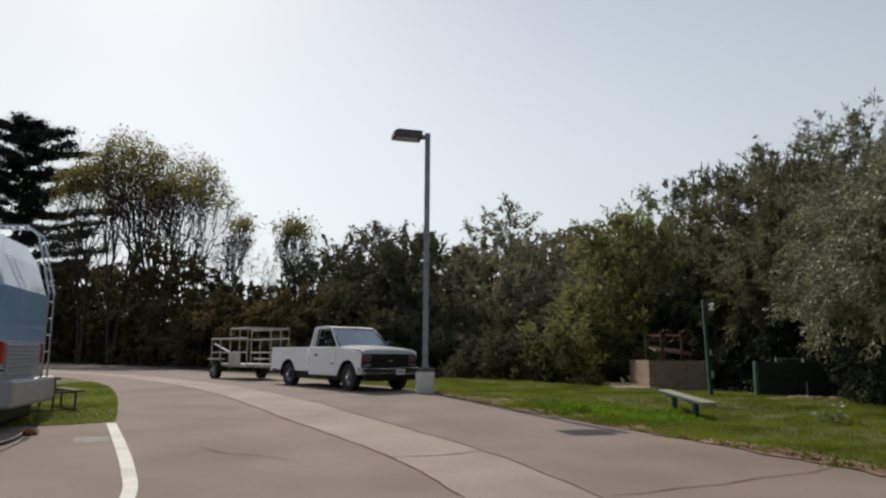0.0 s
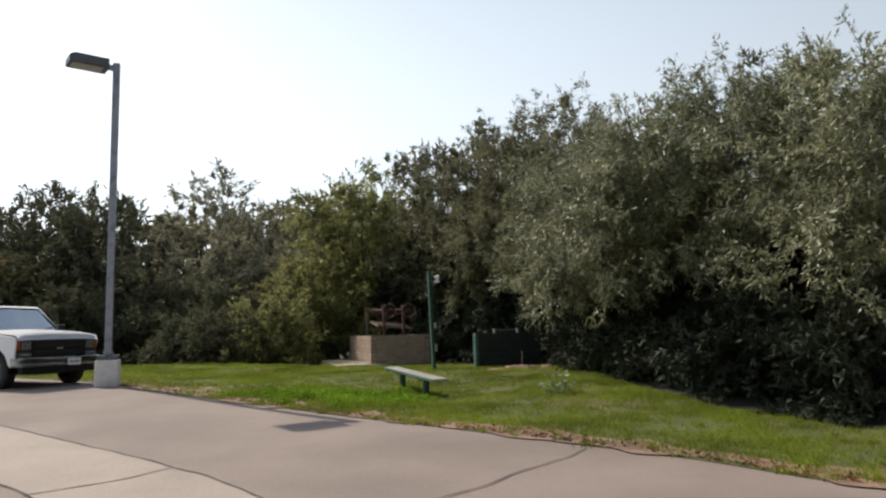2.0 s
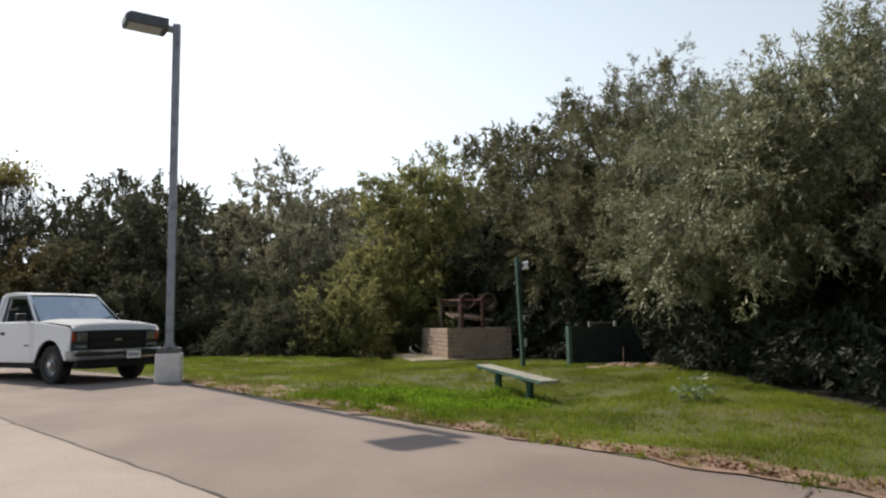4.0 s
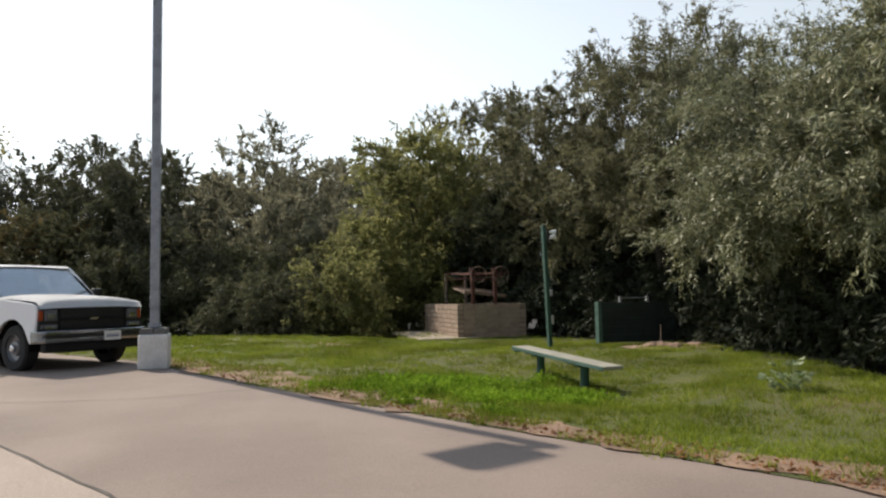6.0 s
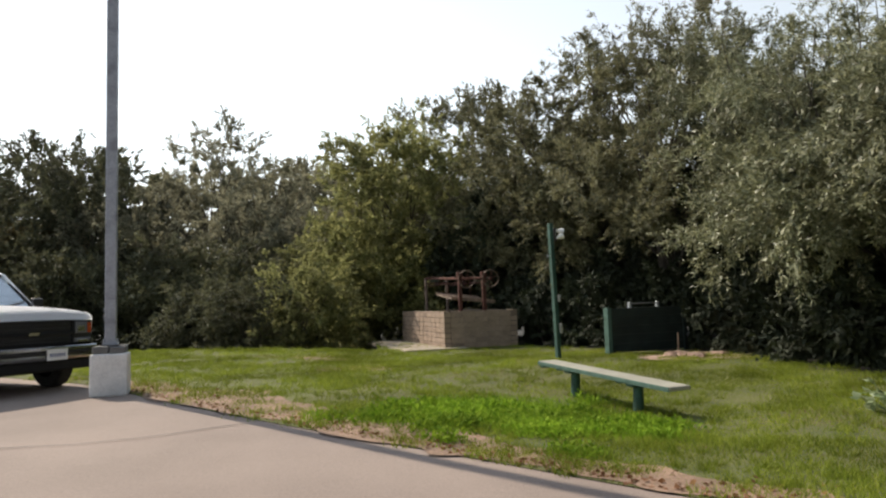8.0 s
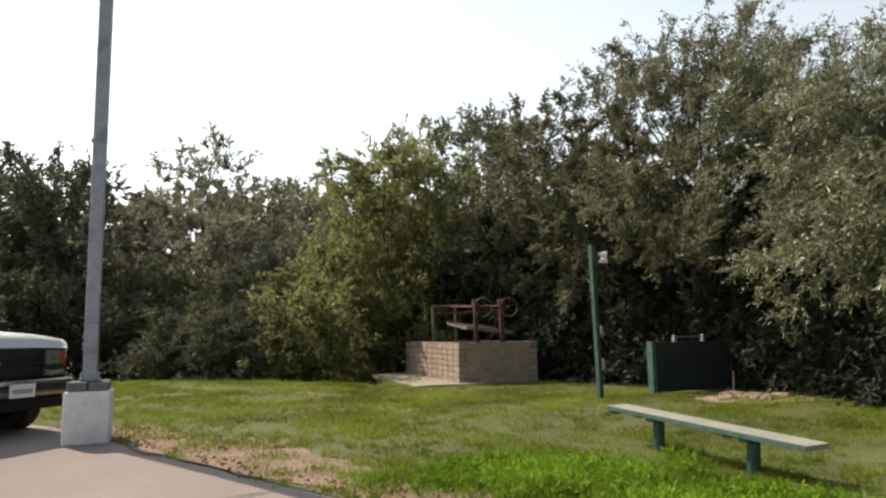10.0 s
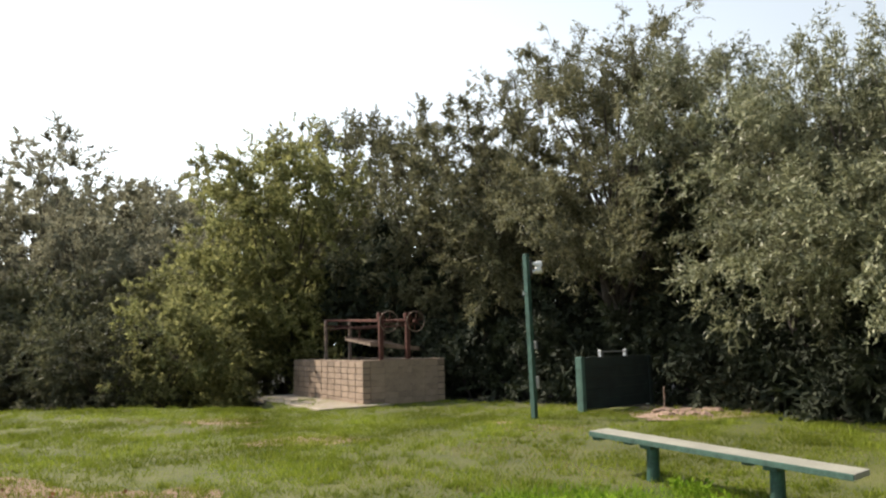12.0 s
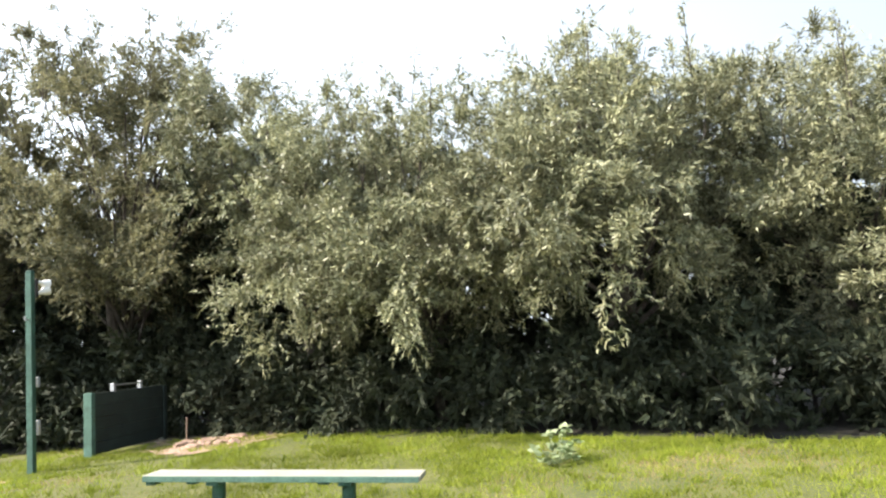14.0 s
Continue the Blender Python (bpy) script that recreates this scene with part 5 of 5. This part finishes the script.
for k in range(14):
    s = k / 13
    x, y = -74 + 62 * s, 70.5 - 31 * s
    tree("hedge_shrub", x + R.uniform(-0.6, 0.6), y + R.uniform(1.8, 3.2), 4.6 + R.uniform(-0.4, 1.0), 3.8, BRUSH, HB, 900, 8, (0.4, 0.2), 0.7, 0.1, -0.6, 24, bark=BARK_DARK, seed=120 + k, spires=0, base_z=-0.5, category="shrub", group="hedge along the road")


def bare_tree(x, y, h, rad, seed, base_z=-0.4, buds=0.74):
    """A many-stemmed tree in early spring: fine bare twigs and a cap of yellow-green buds."""
    rng = np.random.default_rng(seed)
    t = thing("bare_tree", Matrix.Translation((x, y, base_z)), "rounded many-stemmed bare tree with yellow-green buds on top", "tree", "bare trees at the bend")
    bm = bmesh.new()
    tips = []

    def grow(a, d, n, r, depth):
        b = a + d * n
        if depth < 3:
            rod(bm, a, b, r, r * 0.62, 5)
        else:
            u = d.orthogonal().normalized()
            w = d.cross(u)
            ends = [[bm.verts.new(p + (u * math.cos(g) + w * math.sin(g)) * q) for g in (0, 2.09, 4.19)] for p, q in ((a, r), (b, r * 0.6))]
            for i in range(3):
                bm.faces.new((ends[0][i], ends[0][(i + 1) % 3], ends[1][(i + 1) % 3], ends[1][i]))
        if depth == 7:
            tips.append(b)
            return
        for _ in range(3 if depth < 2 else 2 + int(rng.random() < 0.5)):
            e = (d + Vector(rng.normal(size=3)) * (0.42 if depth < 2 else 0.5) + Vector((0, 0, 0.14))).normalized()
            grow(b, e, n * rng.uniform(0.62, 0.85), max(r * 0.64, 0.02), depth + 1)

    for k in range(2):
        a = 6.28 * k / 2 + rng.uniform(-0.4, 0.4)
        d = Vector((math.cos(a) * 0.16, math.sin(a) * 0.16, 1)).normalized()
        grow(Vector((math.cos(a) * 0.15, math.sin(a) * 0.15, 0)), d, h * 0.22, h * 0.014, 0)
    top = max(p.z for p in tips)
    wide = sorted(math.hypot(p.x, p.y) for p in tips)[int(len(tips) * 0.95)]
    sc = Matrix.Diagonal((rad / wide, rad / wide, h / top, 1))

    def dome(p):
        """Draws a point in under the rounded outline of the crown."""
        p = sc @ p
        e = math.sqrt((p.x ** 2 + p.y ** 2) / rad ** 2 + (max(0, p.z - 0.5 * h) / (0.5 * h)) ** 2)
        if e > 0.75:
            f = (0.75 + 0.25 * math.tanh((e - 0.75) / 0.3)) / e
            p = Vector((p.x * f, p.y * f, p.z if p.z < 0.5 * h else 0.5 * h + (p.z - 0.5 * h) * f))
        return p

    for v in bm.verts:
        v.co = dome(v.co)
    part("limb_frame", bm, BARK, t)
    P = np.array([dome(p) for p in tips])
    keep = (P[:, 2] > h * buds) & (rng.random(len(P)) < 0.75)
    P = P[keep]
    n = 5
    pos = np.repeat(P, n, 0) + rng.normal(size=(len(P) * n, 3)) * 0.35
    V, Fc = leaves(pos, rng.normal(size=pos.shape), 0.24, 0.12, rng, plain=True)
    tagged(raw("bud_layer", V, Fc, BUDS, t), kind="stuff")


bare_tree(-44.0, 50.5, 19.6, 5.0, 3)
bare_tree(-39.8, 49.6, 22.0, 5.4, 4)
bare_tree(-36.4, 50.4, 21.8, 5.2, 5)
bare_tree(-38.2, 53.0, 21.6, 5.4, 12)
bare_tree(-33.2, 50.8, 19.2, 4.8, 6)
bare_tree(-24.5, 45.5, 13.0, 3.0, 8, -0.6, 0.85)
bare_tree(-20.8, 46.5, 12.4, 2.8, 9, -0.6, 0.85)


def conifer(x, y, h, rad, seed):
    rng = np.random.default_rng(seed)
    t = thing("conifer", Matrix.Translation((x, y, -0.4)), "dark spreading conifer with layered drooping boughs", "tree")
    bm = bmesh.new()
    limb(bm, (0, 0, 0), (0.3, 0.2, h), 0.5, 0.05, 9, 6, 0.05, rng)
    P, D = [], []
    for k in range(70):
        z = h * (0.15 + 0.84 * k / 69)
        a = k * 2.4 + rng.uniform(-0.3, 0.3)
        n = rad * math.sqrt(max(0.03, 1.0 - (z / h) ** 3)) * rng.uniform(0.65, 1.15)
        b = Vector((math.cos(a) * n, math.sin(a) * n, z + n * rng.uniform(0.05, 0.4)))
        rod(bm, (0, 0, z), b, 0.07, 0.02, 4)
        s = rng.uniform(0.15, 1.05, 1100)
        c = np.array([b.x, b.y, b.z - z]) * s[:, None] + np.array([0, 0, z])
        c += rng.normal(size=c.shape) * np.array([0.5, 0.5, 0.16])
        P.append(c)
        q = rng.normal(size=c.shape)
        q[:, :2] += np.array([math.cos(a), math.sin(a)]) * 0.8
        D.append(q)
    part("trunk", bm, BARK_DARK, t)
    V, Fc = leaves(np.concatenate(P), np.concatenate(D), 0.45, 0.13, rng, plain=True)
    tagged(raw("needles", V, Fc, NEEDLE, t), kind="stuff")


conifer(-60, 56.5, 26.0, 10.5, 7)


# ---- silver-leaved weed in the lawn ----
def weed():
    rng = np.random.default_rng(4)
    t = thing("silver_weed", Matrix.Translation((8.5, 15.8, gz(8.5, 15.8))) @ Matrix.Scale(0.86, 4), "broad-leaved silver-green weed growing in the lawn", "plant")
    V, Fc = [], []
    bm = bmesh.new()
    k0 = 0
    for k in range(26):
        a = rng.uniform(0, 6.28)
        q = rng.uniform(0.05, 0.42)
        z = rng.uniform(0.06, 0.25) + (0.22 if k < 6 else 0)
        c = np.array([math.cos(a) * q * 0.9 - (0.1 if k < 6 else 0), math.sin(a) * q, z])
        rod(bm, (0, 0, 0), c, 0.008, 0.004, 4)
        for j in range(5):
            b = a + rng.uniform(-1.4, 1.4)
            d = np.array([[math.cos(b), math.sin(b), rng.uniform(-0.3, 0.5)]])
            v, f = leaves(c[None], d, 0.12, 0.09, rng, 0.1, False, np.array([[0.0, 0.0, 1.3]]))
            V.append(v)
            Fc.append(f + k0)
            k0 += 4
    part("stems", bm, SILVER, t)
    raw("foliage", np.concatenate(V), np.concatenate(Fc), SILVER, t)


weed()


# ---- grass ----
def scatter(n, left, right, rng, keep):
    """Places spread evenly over the sheet between two lines."""
    a, b = catmull(left, 8), catmull(right, 8)
    m = min(len(a), len(b))
    a, b = a[:m], b[:m]
    width = np.linalg.norm(b - a, axis=1)
    seg = np.linalg.norm(np.diff(a, axis=0), axis=1) + np.linalg.norm(np.diff(b, axis=0), axis=1)
    mid = (a[:-1] + a[1:] + b[:-1] + b[1:]) / 4
    wgt = seg * (width[:-1] + width[1:]) * keep(mid[:, 0], mid[:, 1])
    i = rng.choice(m - 1, n, p=wgt / wgt.sum())
    u, v = rng.random(n)[:, None], rng.random(n)[:, None]
    return (a[i] * (1 - u) + a[i + 1] * u) * (1 - v) + (b[i] * (1 - u) + b[i + 1] * u) * v


def patch(x, y, s, seed):
    """A smooth cloudy field from 0 to 1, vectorised."""
    return 0.5 + 0.25 * (np.sin(x * s + seed + 1.7 * np.sin(y * s * 0.7 + seed)) + np.sin(y * s * 1.3 + seed * 2 + 1.3 * np.sin(x * s * 0.8)))


def blades(name, p, height, width, mat, rng, label):
    n = len(p)
    z = ground_z(p[:, 0], p[:, 1])
    a = rng.uniform(0, 6.28, n)
    lean = rng.normal(size=(n, 2)) * 0.5 * height[:, None]
    sx, sy = np.cos(a) * width / 2, np.sin(a) * width / 2
    V = np.empty((n, 3, 3), np.float32)
    V[:, 0] = np.stack([p[:, 0] - sx, p[:, 1] - sy, z], -1)
    V[:, 1] = np.stack([p[:, 0] + sx, p[:, 1] + sy, z], -1)
    V[:, 2] = np.stack([p[:, 0] + lean[:, 0], p[:, 1] + lean[:, 1], z + height], -1)
    return tagged(raw(name, V.reshape(-1, 3), np.arange(n * 3).reshape(n, 3), mat), label, "grass", kind="stuff")


rg = np.random.default_rng(8)
P = scatter(420000, EDGE, LAWN_BACK, rg, lambda x, y: ((y < 34) & (x > -9) & (y > 4)) * np.clip(1.6 - np.hypot(x - 4, y - 14) / 16, 0.25, 1.5))
near_edge = np.min(np.hypot(P[:, None, 0] - catmull(EDGE, 2)[None, :, 0], P[:, None, 1] - catmull(EDGE, 2)[None, :, 1]), axis=1)
near_edge = near_edge / (1 + 0.8 * np.exp(-((P[:, 0] - 1.0) / 1.6) ** 2))
dryness = patch(P[:, 0], P[:, 1], 0.9, 2.0) * 0.7 + patch(P[:, 0], P[:, 1], 2.6, 5.0) * 0.3
dry = (rg.random(len(P)) < np.clip((dryness - 0.62) * 2.2, 0.02, 0.7)) | (rg.random(len(P)) < np.clip(0.85 - near_edge * 1.6, 0, 0.8))
rich = np.exp(-(((P[:, 0] - 4.6) / 1.3) ** 2 + ((P[:, 1] - 16.9) / 1.2) ** 2)) > rg.random(len(P)) * 0.9 + 0.3
h = rg.uniform(0.02, 0.06, len(P)) * (0.35 + 1.1 * patch(P[:, 0], P[:, 1], 2.3, 1.0) * (0.4 + 0.9 * patch(P[:, 0], P[:, 1], 7.0, 3.0)))
g = ~dry & ~rich & (rg.random(len(P)) > np.clip((dryness - 0.6) * 4, 0, 0.55))
blades("grass", P[g], h[g], rg.uniform(0.007, 0.016, g.sum()), BLADE, rg, "short green lawn grass")
d = dry & ~rich & (rg.random(len(P)) < np.clip(near_edge * 2.2, 0.12, 0.8))
blades("dry_grass", P[d], h[d] * 0.7, rg.uniform(0.005, 0.012, d.sum()), BLADE_DRY, rg, "dry straw-coloured grass along the edge and in patches")
heart = np.stack([np.append(rg.normal(4.4, 0.8, 52), rg.normal(5.3, 0.35, 22)), np.append(rg.normal(16.5, 0.6, 52), rg.normal(15.75, 0.25, 22))], -1)
pick = rg.integers(0, len(heart), 18000)
Q = np.concatenate([P[rich], heart[pick] + rg.normal(size=(18000, 2)) * rg.uniform(0.05, 0.2, len(heart))[pick][:, None]])
blades("lush_grass", Q, rg.uniform(0.04, 0.13, len(Q)), rg.uniform(0.008, 0.02, len(Q)), BLADE_RICH, rg, "tall lush bright green grass clump by the bench")
pick = rg.integers(0, len(heart), 9000)
c = heart[pick] + rg.normal(size=(9000, 2)) * rg.uniform(0.06, 0.2, len(heart))[pick][:, None]
c = np.concatenate([c, (ground_z(c[:, 0], c[:, 1]) + rg.uniform(0.02, 0.13, 9000) * rg.uniform(0.4, 1.2, len(heart))[pick])[:, None]], -1)
d = rg.normal(size=(9000, 3)) + np.array([0, 0, 0.5])
V, Fc = leaves(c, d, 0.06, 0.03, rng=rg, bend=0.08)
tagged(raw("weed_patch", V, Fc, BLADE_RICH), "low leafy bright green weeds by the bench", "weeds", kind="stuff")
tuft = scatter(2600, EDGE, LAWN_BACK, rg, lambda x, y: ((y < 30) & (x > -6) & (y > 6)) * 1.0)
pick = rg.integers(0, len(tuft), 85000)
Q = tuft[pick] + rg.normal(size=(85000, 2)) * rg.uniform(0.02, 0.09, len(tuft))[pick][:, None]
blades("grass_tufts", Q, rg.uniform(0.03, 0.11, len(Q)), rg.uniform(0.006, 0.014, len(Q)), BLADE, rg, "longer grass tufts in the lawn")
I = scatter(40000, ISLAND_A, ISLAND_B, rg, lambda x, y: (x > -12) * 1.0)
blades("island_grass", I, rg.uniform(0.03, 0.08, len(I)), rg.uniform(0.01, 0.02, len(I)), BLADE, rg, "short green grass on the island")
# dead leaves caught along the dirt edge
line = catmull(EDGE[6:17], 30)
at = line[rg.integers(0, len(line), 1500)] + rg.gamma(2.0, 0.11, 1500)[:, None] * np.array([0.75, 0.66])
at = np.concatenate([at, (ground_z(at[:, 0], at[:, 1]) + rg.uniform(0.018, 0.03, 1500))[:, None]], -1)
lie = rg.normal(size=(1500, 3)) * np.array([1, 1, 0.25])
V, Fc = leaves(at, lie, 0.055, 0.035, rg, 0.1, False, np.tile([0.0, 0.0, 1.0], (1500, 1)))
tagged(raw("dead_leaves", V, Fc, DEAD_LEAF), "scattered brown dead leaves along the road's dirt edge", "leaves", kind="stuff")
